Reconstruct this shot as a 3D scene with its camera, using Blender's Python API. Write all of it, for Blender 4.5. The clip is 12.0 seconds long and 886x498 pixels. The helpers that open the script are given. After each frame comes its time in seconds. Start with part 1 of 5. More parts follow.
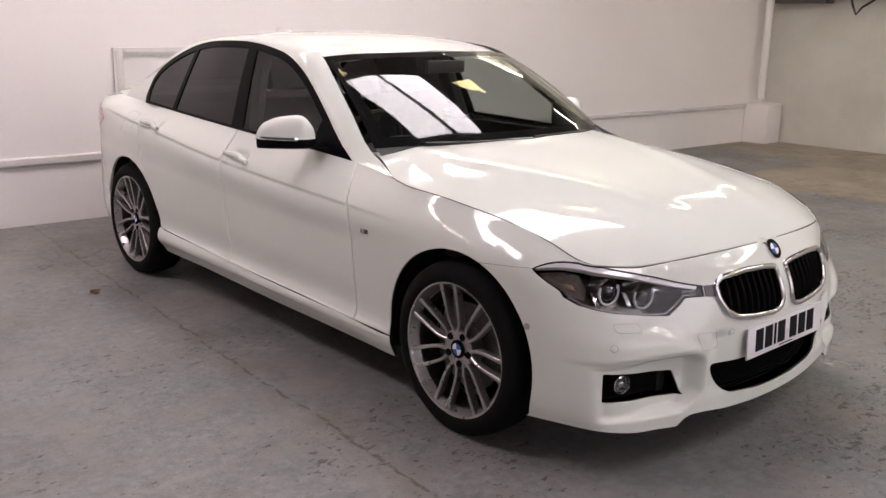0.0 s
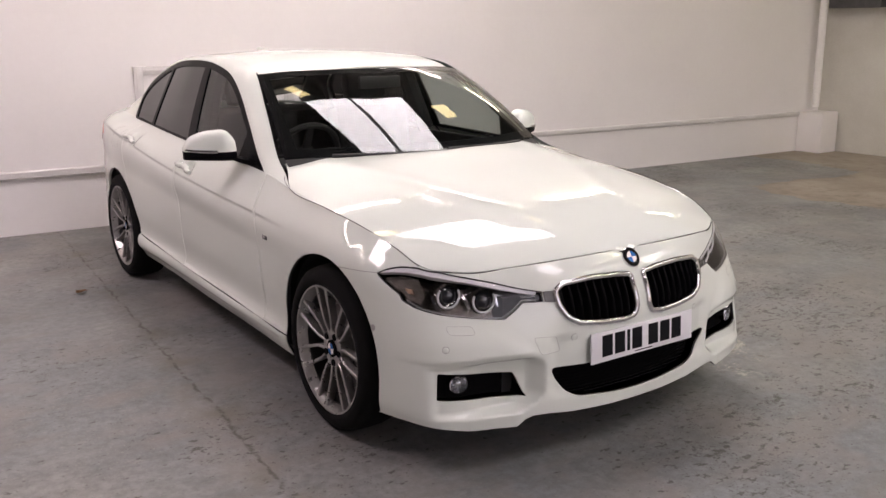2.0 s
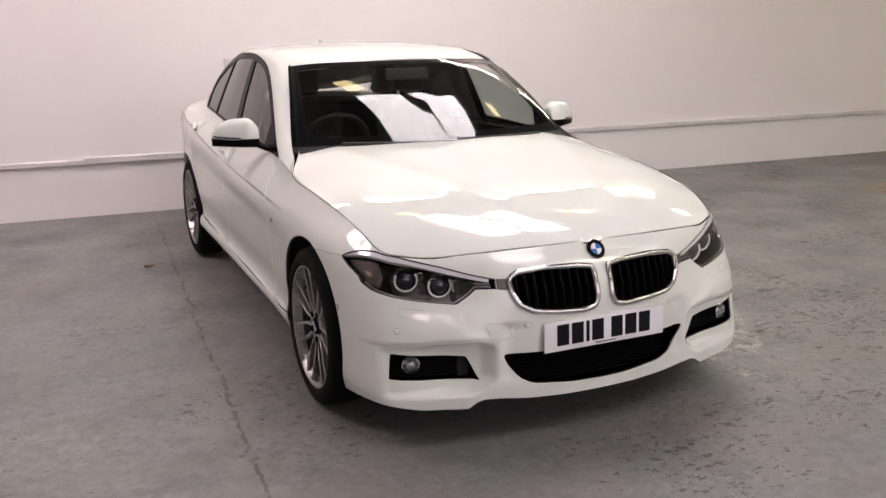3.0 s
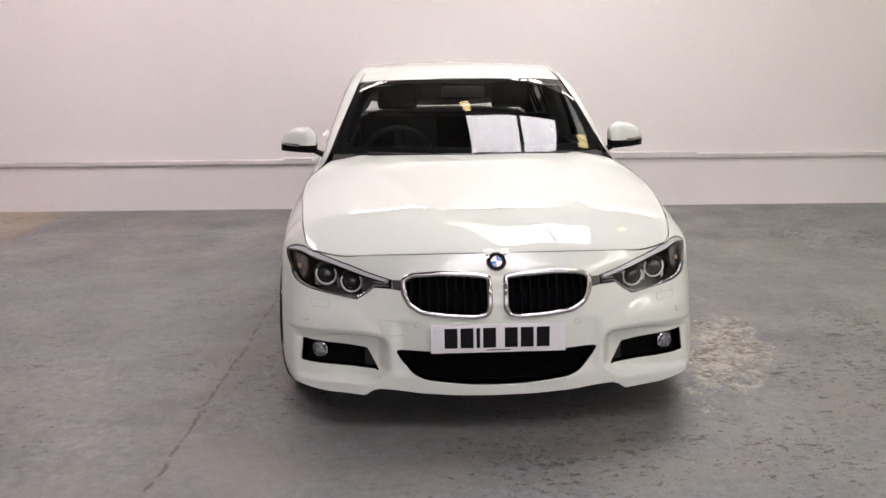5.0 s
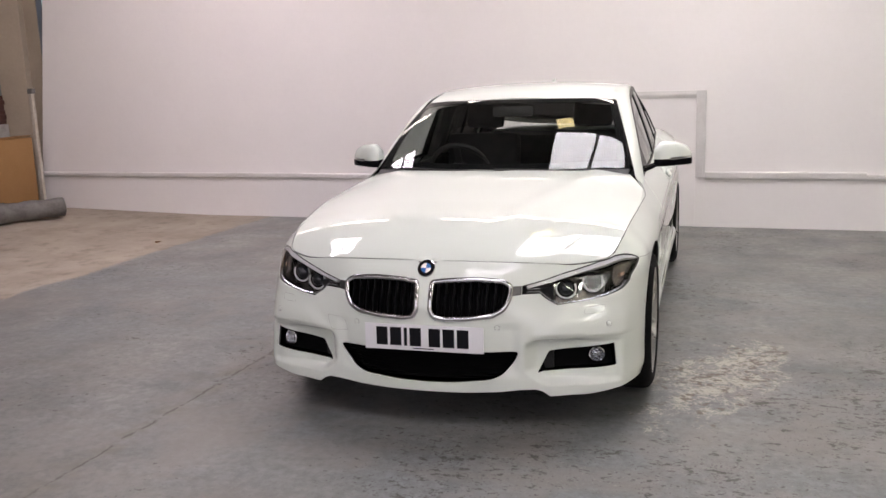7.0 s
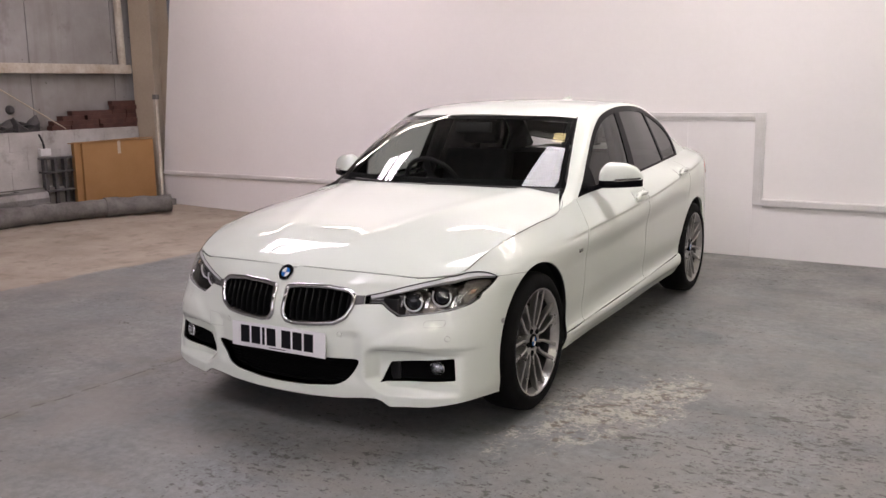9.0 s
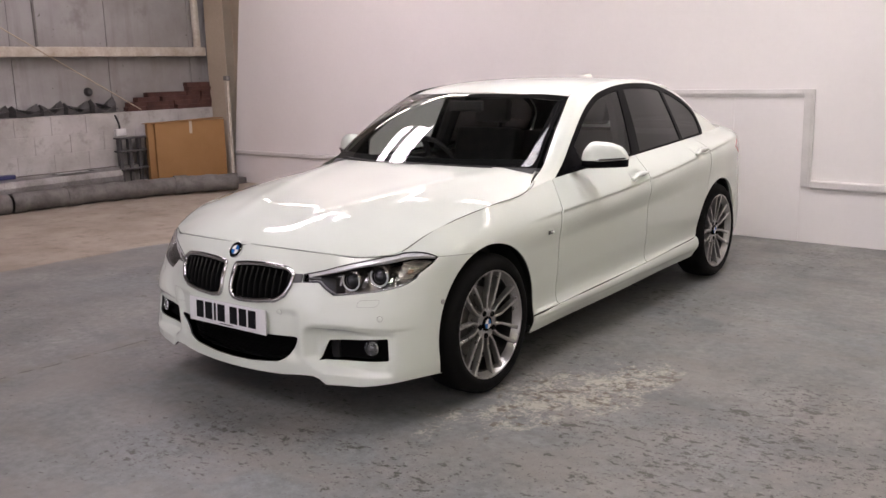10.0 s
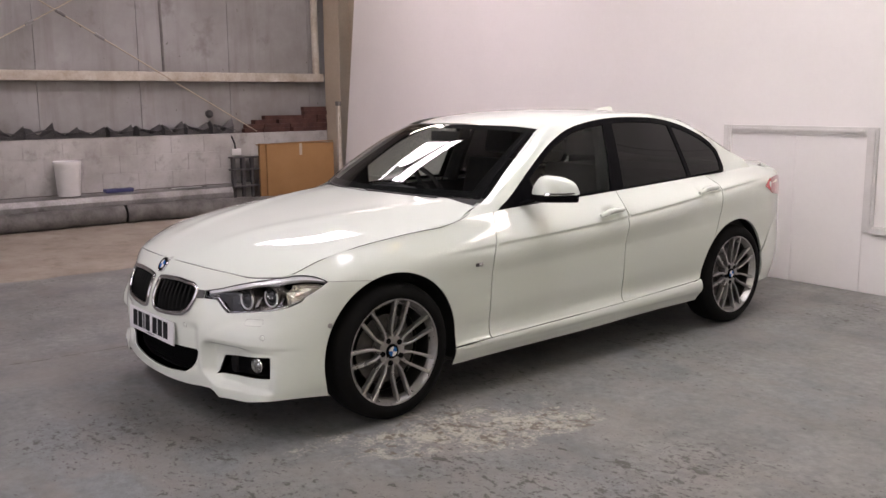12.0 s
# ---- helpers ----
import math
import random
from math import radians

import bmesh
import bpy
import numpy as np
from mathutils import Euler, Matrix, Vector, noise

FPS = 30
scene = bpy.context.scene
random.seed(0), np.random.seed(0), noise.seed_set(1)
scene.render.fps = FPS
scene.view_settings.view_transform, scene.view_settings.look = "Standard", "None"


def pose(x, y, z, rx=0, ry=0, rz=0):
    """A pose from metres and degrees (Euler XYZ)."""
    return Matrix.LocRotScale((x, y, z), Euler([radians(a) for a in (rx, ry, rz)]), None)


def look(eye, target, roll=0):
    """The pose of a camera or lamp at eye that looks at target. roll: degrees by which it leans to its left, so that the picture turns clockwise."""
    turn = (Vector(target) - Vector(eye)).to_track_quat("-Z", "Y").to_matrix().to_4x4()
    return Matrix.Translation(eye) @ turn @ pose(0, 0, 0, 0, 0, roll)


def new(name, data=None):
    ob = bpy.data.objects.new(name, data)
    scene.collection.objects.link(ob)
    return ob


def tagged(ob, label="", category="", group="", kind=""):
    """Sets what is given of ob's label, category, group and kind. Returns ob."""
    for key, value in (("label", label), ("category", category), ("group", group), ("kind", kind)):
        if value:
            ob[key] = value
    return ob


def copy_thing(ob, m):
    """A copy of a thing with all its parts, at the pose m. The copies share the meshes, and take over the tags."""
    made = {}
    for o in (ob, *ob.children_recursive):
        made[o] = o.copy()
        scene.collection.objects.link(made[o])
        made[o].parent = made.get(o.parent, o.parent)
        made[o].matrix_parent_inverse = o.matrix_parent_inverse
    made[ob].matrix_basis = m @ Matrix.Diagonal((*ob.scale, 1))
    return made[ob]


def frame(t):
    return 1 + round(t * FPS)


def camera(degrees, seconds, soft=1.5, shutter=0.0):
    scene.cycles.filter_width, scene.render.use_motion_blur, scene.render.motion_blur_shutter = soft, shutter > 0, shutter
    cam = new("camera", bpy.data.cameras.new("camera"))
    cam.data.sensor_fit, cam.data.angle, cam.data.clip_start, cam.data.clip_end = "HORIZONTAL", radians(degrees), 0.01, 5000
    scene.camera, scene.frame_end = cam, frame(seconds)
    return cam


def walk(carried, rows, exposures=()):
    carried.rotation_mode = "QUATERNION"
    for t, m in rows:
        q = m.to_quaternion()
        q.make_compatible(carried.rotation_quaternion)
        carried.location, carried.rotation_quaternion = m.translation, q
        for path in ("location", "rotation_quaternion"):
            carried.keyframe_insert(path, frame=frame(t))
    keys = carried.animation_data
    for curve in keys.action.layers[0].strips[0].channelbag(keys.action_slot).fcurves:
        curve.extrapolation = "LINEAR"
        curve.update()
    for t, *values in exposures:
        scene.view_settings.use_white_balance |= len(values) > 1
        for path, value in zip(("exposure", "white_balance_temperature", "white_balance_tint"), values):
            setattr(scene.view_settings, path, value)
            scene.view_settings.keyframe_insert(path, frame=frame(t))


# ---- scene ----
cam = camera(51.99, 12.0)
PATH = [
    (0, (-2.981, -2.279, 1.484), (-1.689, -0.833, 0.995), 0.90),
    (0.5, (-2.923, -2.380, 1.504), (-1.638, -0.929, 1.011), 0.23),
    (1, (-2.798, -2.601, 1.510), (-1.578, -1.094, 1.021), 0.86),
    (1.5, (-2.629, -2.794, 1.506), (-1.471, -1.235, 1.028), -0.68),
    (2, (-2.385, -2.985, 1.520), (-1.287, -1.380, 1.051), -0.32),
    (2.5, (-2.123, -3.226, 1.524), (-1.177, -1.530, 1.048), -0.76),
    (3, (-1.853, -3.426, 1.523), (-1.047, -1.660, 1.039), -0.72),
    (3.5, (-1.560, -3.583, 1.539), (-0.872, -1.764, 1.072), -0.16),
    (5.5, (0.009, -4.167, 1.538), (-0.086, -2.213, 1.119), -1.48),
    (6, (0.333, -4.155, 1.499), (0.098, -2.202, 1.133), -2.36),
    (6.5, (0.722, -4.185, 1.504), (0.328, -2.259, 1.139), -2.95),
    (7, (1.156, -4.270, 1.538), (0.586, -2.393, 1.145), -2.05),
    (8.8, (2.416, -3.846, 1.498), (1.469, -2.122, 1.137), -1.50),
    (9, (2.551, -3.769, 1.502), (1.570, -2.061, 1.151), -0.81),
    (9.5, (2.874, -3.552, 1.485), (1.788, -1.908, 1.138), -2.52),
    (10, (3.176, -3.314, 1.482), (1.978, -1.761, 1.093), -1.43),
    (10.5, (3.471, -3.060, 1.492), (2.168, -1.588, 1.123), -0.65),
    (11, (3.777, -2.852, 1.495), (2.371, -1.477, 1.131), -1.37),
    (11.5, (4.004, -2.667, 1.488), (2.527, -1.366, 1.133), -1.65),
    (12, (4.150, -2.450, 1.482), (2.640, -1.180, 1.156), -0.44),
]
walk(cam, [(t, look(eye, target, roll)) for t, eye, target, roll in PATH], [(0.0, 0.22, 7000, 24), (3.5, 0.22, 7100, 23.5), (6.0, 0.17, 6780, 19), (9.0, 0.12, 6850, 21.5), (12.0, 0.10, 6850, 22.5)])

# ---------------------------------------------------------------- world, light
world = bpy.data.worlds.new("world")
scene.world = world
world.use_nodes = True
wn = world.node_tree
sky = wn.nodes.new("ShaderNodeTexSky")
sky.sky_type, sky.sun_disc, sky.sun_elevation, sky.sun_rotation = "NISHITA", False, radians(40), radians(150)
wn.links.new(sky.outputs[0], wn.nodes["Background"].inputs[0])
wn.nodes["Background"].inputs[1].default_value = 0.1
scene.view_settings.exposure = 0.0
ROOF_Z = 4.5
LAMP_POWER = 18.0
SKYLIGHT_POWER = 11.0
WINDOW_POWER = 60.0


# ---------------------------------------------------------------- materials
class Nodes:
    """A material with a Principled shader and short ways to add nodes."""

    def __init__(self, name, color=(0.5, 0.5, 0.5), rough=0.5, metal=0.0, coat=0.0, spec=0.5):
        self.m = bpy.data.materials.new(name)
        self.m.use_nodes = True
        self.t = self.m.node_tree
        self.p = self.t.nodes["Principled BSDF"]
        self.out = self.t.nodes["Material Output"]
        self.put("Base Color", (*color, 1)), self.put("Roughness", rough), self.put("Metallic", metal)
        self.put("Coat Weight", coat), self.put("Specular IOR Level", spec), self.put("Coat Roughness", 0.03)
        self.where = self.node("ShaderNodeTexCoord").outputs["Object"]

    def put(self, key, value):
        self.p.inputs[key].default_value = value

    def node(self, kind, **values):
        n = self.t.nodes.new(kind)
        for key, value in values.items():
            n.inputs[key].default_value = value
        return n

    def link(self, a, b):
        self.t.links.new(a, b)
        return self

    def noise(self, scale, detail=4.0, rough=0.55, stretch=None, seed=0.0):
        n = self.node("ShaderNodeTexNoise", Scale=scale, Detail=detail, Roughness=rough)
        m = self.node("ShaderNodeMapping")
        m.inputs["Location"].default_value = (seed, seed * 0.7, seed * 1.3)
        if stretch:
            m.inputs["Scale"].default_value = stretch
        self.link(self.where, m.inputs[0]).link(m.outputs[0], n.inputs["Vector"])
        return n.outputs[0]

    def ramp(self, value, lo, hi, a=0.0, b=1.0):
        n = self.node("ShaderNodeMapRange")
        n.clamp = True
        for key, v in (("From Min", lo), ("From Max", hi), ("To Min", a), ("To Max", b)):
            n.inputs[key].default_value = v
        self.link(value, n.inputs[0])
        return n.outputs[0]

    def maths(self, op, a, b=0.0):
        n = self.node("ShaderNodeMath")
        n.operation = op
        for i, v in enumerate((a, b)):
            if isinstance(v, (int, float)):
                n.inputs[i].default_value = v
            else:
                self.link(v, n.inputs[i])
        return n.outputs[0]

    def mix(self, fac, a, b):
        n = self.node("ShaderNodeMix")
        n.data_type = "RGBA"
        for i, v in ((0, fac), (6, a), (7, b)):
            if isinstance(v, (int, float)):
                n.inputs[i].default_value = v
            elif isinstance(v, tuple):
                n.inputs[i].default_value = (*v, 1)
            else:
                self.link(v, n.inputs[i])
        return n.outputs[2]

    def axis(self, k):
        n = self.node("ShaderNodeSeparateXYZ")
        self.link(self.where, n.inputs[0])
        return n.outputs[k]

    def color(self, c):
        self.link(c, self.p.inputs["Base Color"])
        return self

    def rough(self, r):
        self.link(r, self.p.inputs["Roughness"])
        return self

    def bump(self, height, strength=0.3, distance=0.01):
        n = self.node("ShaderNodeBump", Strength=strength, Distance=distance)
        self.link(height, n.inputs["Height"]).link(n.outputs[0], self.p.inputs["Normal"])
        return self


def worn(name, color, dark, rough=0.5, scale=3.0, fine=60.0, metal=0.0, bump=0.15, distance=0.002, amount=1.0, coat=0.0, stretch=None, spec=0.5, world_size=False):
    """A surface with broad stains and fine grain."""
    n = Nodes(name, color, rough, metal, coat, spec)
    if world_size:
        n.where = n.node("ShaderNodeNewGeometry").outputs["Position"]
    broad, grain = n.noise(scale, 6, 0.6, stretch), n.noise(fine, 3, 0.6, stretch, 4.0)
    f = n.ramp(n.maths("ADD", n.maths("MULTIPLY", broad, 0.75), n.maths("MULTIPLY", grain, 0.25)), 0.38, 0.72, 0.0, amount)
    n.color(n.mix(f, color, dark)).rough(n.ramp(broad, 0.3, 0.7, rough * 0.85, min(1, rough * 1.15)))
    return n.bump(grain, bump, distance).m


def glassy(name, tint, gloss=1.0, rough=0.0, ior=1.6):
    """A thin pane: tinted see-through with a mirror's share by its angle."""
    n = Nodes(name)
    clear = n.node("ShaderNodeBsdfTransparent")
    clear.inputs[0].default_value = (*tint, 1)
    shine = n.node("ShaderNodeBsdfGlossy", Roughness=rough)
    shine.inputs[0].default_value = (gloss, gloss, gloss, 1)
    base = ((ior - 1) / (ior + 1)) ** 2
    edge = n.node("ShaderNodeLayerWeight", Blend=0.5).outputs["Facing"]
    share = n.maths("ADD", n.maths("MULTIPLY", n.maths("POWER", edge, 5.0), 1.0 - base), base)
    mixed = n.node("ShaderNodeMixShader")
    n.link(share, mixed.inputs[0]).link(clear.outputs[0], mixed.inputs[1]).link(shine.outputs[0], mixed.inputs[2])
    n.link(mixed.outputs[0], n.out.inputs[0])
    return n.m


def glow(name, color, power):
    n = Nodes(name, color, 0.6)
    n.put("Emission Color", (*color, 1)), n.put("Emission Strength", power)
    return n.m


def floor_paint():
    """Grey floor paint, scuffed and worn through in places, bare concrete beyond its edges."""
    n = Nodes("painted_concrete", (0.2, 0.21, 0.21), 0.5)
    x, y = n.axis(0), n.axis(1)
    add, mul, sub = (lambda a, b: n.maths("ADD", a, b)), (lambda a, b: n.maths("MULTIPLY", a, b)), (lambda a, b: n.maths("SUBTRACT", a, b))
    wob = n.ramp(n.noise(1.3, 4), 0.3, 0.7, -0.18, 0.18)
    fine, big, mid = n.noise(160, 3, 0.7, None, 2.0), n.noise(0.45, 4, 0.55), n.noise(1.9, 6, 0.62, None, 9.0)
    paint = n.mix(n.ramp(mid, 0.38, 0.64), (0.275, 0.272, 0.262), (0.158, 0.167, 0.170))
    paint = n.mix(n.ramp(big, 0.44, 0.60, 0, 0.8), paint, (0.185, 0.205, 0.212))
    paint = n.mix(n.ramp(n.noise(0.8, 5, 0.6, None, 17.0), 0.46, 0.68, 0, 0.7), paint, (0.205, 0.188, 0.162))
    paint = n.mix(n.ramp(n.noise(11, 5, 0.65, None, 27.0), 0.40, 0.72, 0, 0.55), paint, (0.125, 0.127, 0.127))
    paint = n.mix(n.ramp(fine, 0.42, 0.72, 0, 0.30), paint, (0.28, 0.275, 0.262))
    # dark specks and chips, thicker in some places than in others
    thick = add(n.ramp(n.noise(1.1, 4, 0.6, None, 3.0), 0.36, 0.64, -0.06, 0.07), n.ramp(x, -1.6, 1.2, -0.022, 0.012))
    chips = n.ramp(add(n.noise(10, 6, 0.74, (0.85, 1.15, 1), 6.0), mul(thick, 1.2)), 0.652, 0.700, 0, 0.92)
    dots = n.ramp(add(n.noise(27, 3, 0.6, (0.8, 1.2, 1), 8.0), thick), 0.650, 0.700, 0, 0.9)
    scuff = n.ramp(add(n.noise(5.5, 6, 0.7, (1.6, 0.6, 1), 61.0), mul(thick, 0.6)), 0.56, 0.70, 0, 0.5)
    paint = n.mix(n.ramp(n.noise(24, 6, 0.7, None, 55.0), 0.40, 0.62, 0, 0.52), paint, (0.105, 0.106, 0.104))
    paint = n.mix(scuff, paint, (0.112, 0.120, 0.126))
    paint = n.mix(n.ramp(n.noise(2.6, 5, 0.6, None, 83.0), 0.50, 0.66, 0, 0.6), paint, (0.225, 0.205, 0.190))
    smear = n.ramp(n.noise(7, 6, 0.72, (0.6, 1.5, 1), 91.0), 0.62, 0.72, 0, 0.55)
    paint = n.mix(smear, paint, (0.30, 0.285, 0.265))
    streak = n.ramp(n.noise(3.0, 5, 0.66, (0.4, 1.7, 1), 101.0), 0.50, 0.70, 0, 0.45)
    paint = n.mix(streak, paint, (0.185, 0.166, 0.146))
    tiny = n.ramp(add(n.noise(75, 2, 0.5, None, 97.0), thick), 0.685, 0.74, 0, 0.8)
    paint = n.mix(tiny, paint, (0.07, 0.064, 0.058))
    paint = n.mix(chips, paint, (0.055, 0.049, 0.042))
    paint = n.mix(dots, paint, (0.055, 0.05, 0.044))
    # pale grit where the paint is thin
    grit_at = n.ramp(n.noise(0.75, 4, 0.6, None, 40.0), 0.42, 0.66, -0.06, 0.02)
    grit = n.ramp(add(n.noise(85, 3, 0.6, None, 12.0), grit_at), 0.60, 0.68, 0, 0.5)
    paint = n.mix(grit, paint, (0.33, 0.31, 0.28))
    # paint ground off by turning tyres, beside the car's front wheel
    dx, dy = n.maths("DIVIDE", sub(x, add(1.15, mul(y, 0.33))), 0.22), n.maths("DIVIDE", sub(y, 0.16), 0.47)
    r = add(add(mul(dx, dx), mul(dy, dy)), n.ramp(n.noise(4.5, 6, 0.72, None, 71.0), 0.3, 0.7, -1.6, 1.6))
    rub = n.ramp(r, -0.2, 2.2, 1, 0)
    patch = n.ramp(n.noise(9, 5, 0.7, None, 23.0), 0.36, 0.62, -0.13, 0.06)
    ground = n.ramp(add(add(mul(rub, 0.17), patch), n.noise(48, 6, 0.75, None, 21.0)), 0.54, 0.69, 0, 0.9)
    paint = n.mix(mul(ground, n.ramp(rub, 0.0, 0.35)), paint, (0.44, 0.41, 0.35))
    rust = n.ramp(add(mul(rub, 0.08), n.noise(16, 5, 0.7, None, 77.0)), 0.60, 0.66, 0, 0.85)
    paint = n.mix(mul(rust, n.ramp(rub, 0.1, 0.5)), paint, (0.10, 0.075, 0.05))
    # a filled joint in the slab, along the car's side
    way = n.ramp(n.noise(4.0, 4, 0.65, None, 30.0), 0.3, 0.7, -0.022, 0.022)
    jx = n.maths("ABSOLUTE", add(sub(x, add(-1.215, mul(y, 0.060))), way))
    joint = mul(n.ramp(jx, 0.003, 0.012, 1, 0), n.ramp(n.noise(13, 4, 0.65, None, 33.0), 0.43, 0.54))
    band = mul(n.ramp(jx, 0.01, 0.15, 1, 0), n.ramp(n.noise(6, 4, 0.6, None, 36.0), 0.45, 0.65))
    paint = n.mix(mul(band, 0.65), paint, (0.15, 0.135, 0.105))
    paint = n.mix(mul(joint, 0.8), paint, (0.055, 0.045, 0.036))
    # bare concrete beyond the painted area
    bare = n.mix(n.ramp(mid, 0.35, 0.7), (0.35, 0.30, 0.245), (0.25, 0.21, 0.17))
    bare = n.mix(n.ramp(n.noise(7, 5, 0.65, None, 44.0), 0.52, 0.72, 0, 0.6), bare, (0.15, 0.12, 0.095))
    bare = n.mix(grit, bare, (0.44, 0.39, 0.33))
    left = sub(add(-3.83, mul(y, 0.075)), add(x, mul(wob, 0.35)))
    right_a = n.maths("MINIMUM", sub(add(x, wob), 5.05), sub(2.55, add(y, mul(wob, 0.5))))
    right_b = sub(add(x, wob), 6.95)
    edge = n.maths("MAXIMUM", left, n.maths("MAXIMUM", right_a, right_b))
    mask = n.ramp(add(edge, n.ramp(n.noise(20, 4, 0.6, None, 50.0), 0.3, 0.7, -0.03, 0.03)), -0.02, 0.03)
    n.color(n.mix(mask, paint, bare))
    n.rough(add(n.ramp(mid, 0.3, 0.7, 0.40, 0.60), mul(mask, 0.3)))
    return n.bump(add(mul(fine, 0.3), mul(chips, -0.7)), 0.25, 0.004).m


def cladding():
    """Grey-white sheets with run-down stains and dark flakes."""
    n = Nodes("grey_cladding_sheet", (0.4, 0.39, 0.385), 0.6)
    n.where = n.node("ShaderNodeNewGeometry").outputs["Position"]
    base = n.mix(n.ramp(n.noise(1.1, 6, 0.6), 0.36, 0.68), (0.37, 0.36, 0.36), (0.25, 0.235, 0.225))
    runs = n.ramp(n.noise(4.5, 5, 0.6, (1, 1, 0.10), 5.0), 0.50, 0.72, 0, 0.55)
    base = n.mix(runs, base, (0.18, 0.155, 0.135))
    blot = n.ramp(n.noise(2.3, 4, 0.6, None, 14.0), 0.60, 0.72, 0, 0.5)
    base = n.mix(blot, base, (0.15, 0.13, 0.115))
    flake = n.ramp(n.noise(13, 3, 0.6, None, 23.0), 0.70, 0.73, 0, 0.85)
    base = n.mix(flake, base, (0.10, 0.085, 0.075))
    n.color(base)
    return n.bump(n.noise(18, 4, 0.6, None, 2.0), 0.12, 0.003).m


def block_paint():
    """White painted blocks, scuffed to grey and brown."""
    n = Nodes("white_block_paint", (0.5, 0.48, 0.46), 0.75)
    n.where = n.node("ShaderNodeNewGeometry").outputs["Position"]
    base = n.mix(n.ramp(n.noise(1.6, 6, 0.62), 0.38, 0.66), (0.52, 0.505, 0.49), (0.35, 0.33, 0.31))
    low = n.ramp(n.noise(5.5, 6, 0.68, None, 9.0), 0.52, 0.70, 0, 0.6)
    base = n.mix(low, base, (0.20, 0.175, 0.155))
    n.color(base)
    return n.bump(n.noise(45, 4, 0.65, None, 2.0), 0.4, 0.004).m


def car_paint():
    """White paint under a clear coat."""
    n = Nodes("white_car_paint", (0.71, 0.76, 0.70), 0.6, 0.0, 1.0, 0.15)
    n.put("Coat IOR", 1.6), n.put("Coat Roughness", 0.04)
    flake = n.noise(900, 2, 0.5)
    n.color(n.mix(n.ramp(flake, 0.3, 0.7), (0.726, 0.771, 0.714), (0.701, 0.748, 0.690)))
    return n.m


FLOOR = floor_paint()
PAINT = car_paint()
WALL_WHITE = worn("white_wall_paint", (0.87, 0.838, 0.825), (0.82, 0.788, 0.775), 0.45, 0.7, 25, bump=0.08)
RAIL_WHITE = worn("white_rail_paint", (0.70, 0.68, 0.665), (0.56, 0.54, 0.52), 0.42, 2.5, 50)
BRICK_WHITE = worn("white_brick_paint", (0.70, 0.68, 0.62), (0.56, 0.53, 0.47), 0.6, 1.1, 45, bump=0.25)
BLOCK_WHITE = block_paint()
CLADDING = cladding()
GIRT_PAINT = worn("cream_steel_paint", (0.62, 0.585, 0.52), (0.36, 0.28, 0.20), 0.5, 3.5, 30)
COLUMN_PAINT = worn("beige_column_paint", (0.52, 0.44, 0.34), (0.40, 0.33, 0.255), 0.6, 1.5, 30)
DARK_STEEL = worn("dark_dusty_steel", (0.115, 0.11, 0.11), (0.25, 0.235, 0.22), 0.55, 6, 50, 0.3)
ROOF_SHEET = worn("grey_roof_sheet", (0.10, 0.10, 0.10), (0.07, 0.07, 0.07), 0.7, 1, 20)
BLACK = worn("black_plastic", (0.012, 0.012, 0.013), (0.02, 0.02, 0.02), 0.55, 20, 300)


# ---------------------------------------------------------------- builders
def mesh_from(name, bm):
    me = bpy.data.meshes.new(name)
    bmesh.ops.recalc_face_normals(bm, faces=bm.faces)
    bm.to_mesh(me)
    bm.free()
    return me


def shade(ob, angle=35):
    ob.data.shade_smooth()
    ob.data.set_sharp_from_angle(angle=radians(angle))
    return ob


def part(name, bm, material, parent=None, label="", smooth=35):
    me = bm if isinstance(bm, bpy.types.Mesh) else mesh_from(name, bm)
    ob = new(name, me)
    me.materials.append(material)
    if smooth:
        shade(ob, smooth)
    if parent:
        ob.parent = parent
    return tagged(ob, label)


def thing(name, label, category, at=(0, 0, 0), group="", kind="", turn=0.0):
    ob = new(name)
    ob.empty_display_size = 0.05
    ob.location, ob.rotation_euler = at, (0, 0, turn)
    return tagged(ob, label, category, group, kind)


def add_box(bm, lo, hi, bevel=0.0, m=None):
    v = [bm.verts.new((x, y, z)) for x in (lo[0], hi[0]) for y in (lo[1], hi[1]) for z in (lo[2], hi[2])]
    f = [bm.faces.new([v[i] for i in q]) for q in ((0, 1, 3, 2), (4, 6, 7, 5), (0, 4, 5, 1), (2, 3, 7, 6), (0, 2, 6, 4), (1, 5, 7, 3))]
    if bevel:
        r = bmesh.ops.bevel(bm, geom=list({e for g in f for e in g.edges}), offset=bevel, segments=2, affect="EDGES", profile=0.6)
        v = list({w for g in r["faces"] for w in g.verts} | {w for w in v if w.is_valid})
    if m is not None:
        bmesh.ops.transform(bm, matrix=m, verts=v)
    return bm


def box(lo, hi, bevel=0.0, m=None):
    return add_box(bmesh.new(), lo, hi, bevel, m)


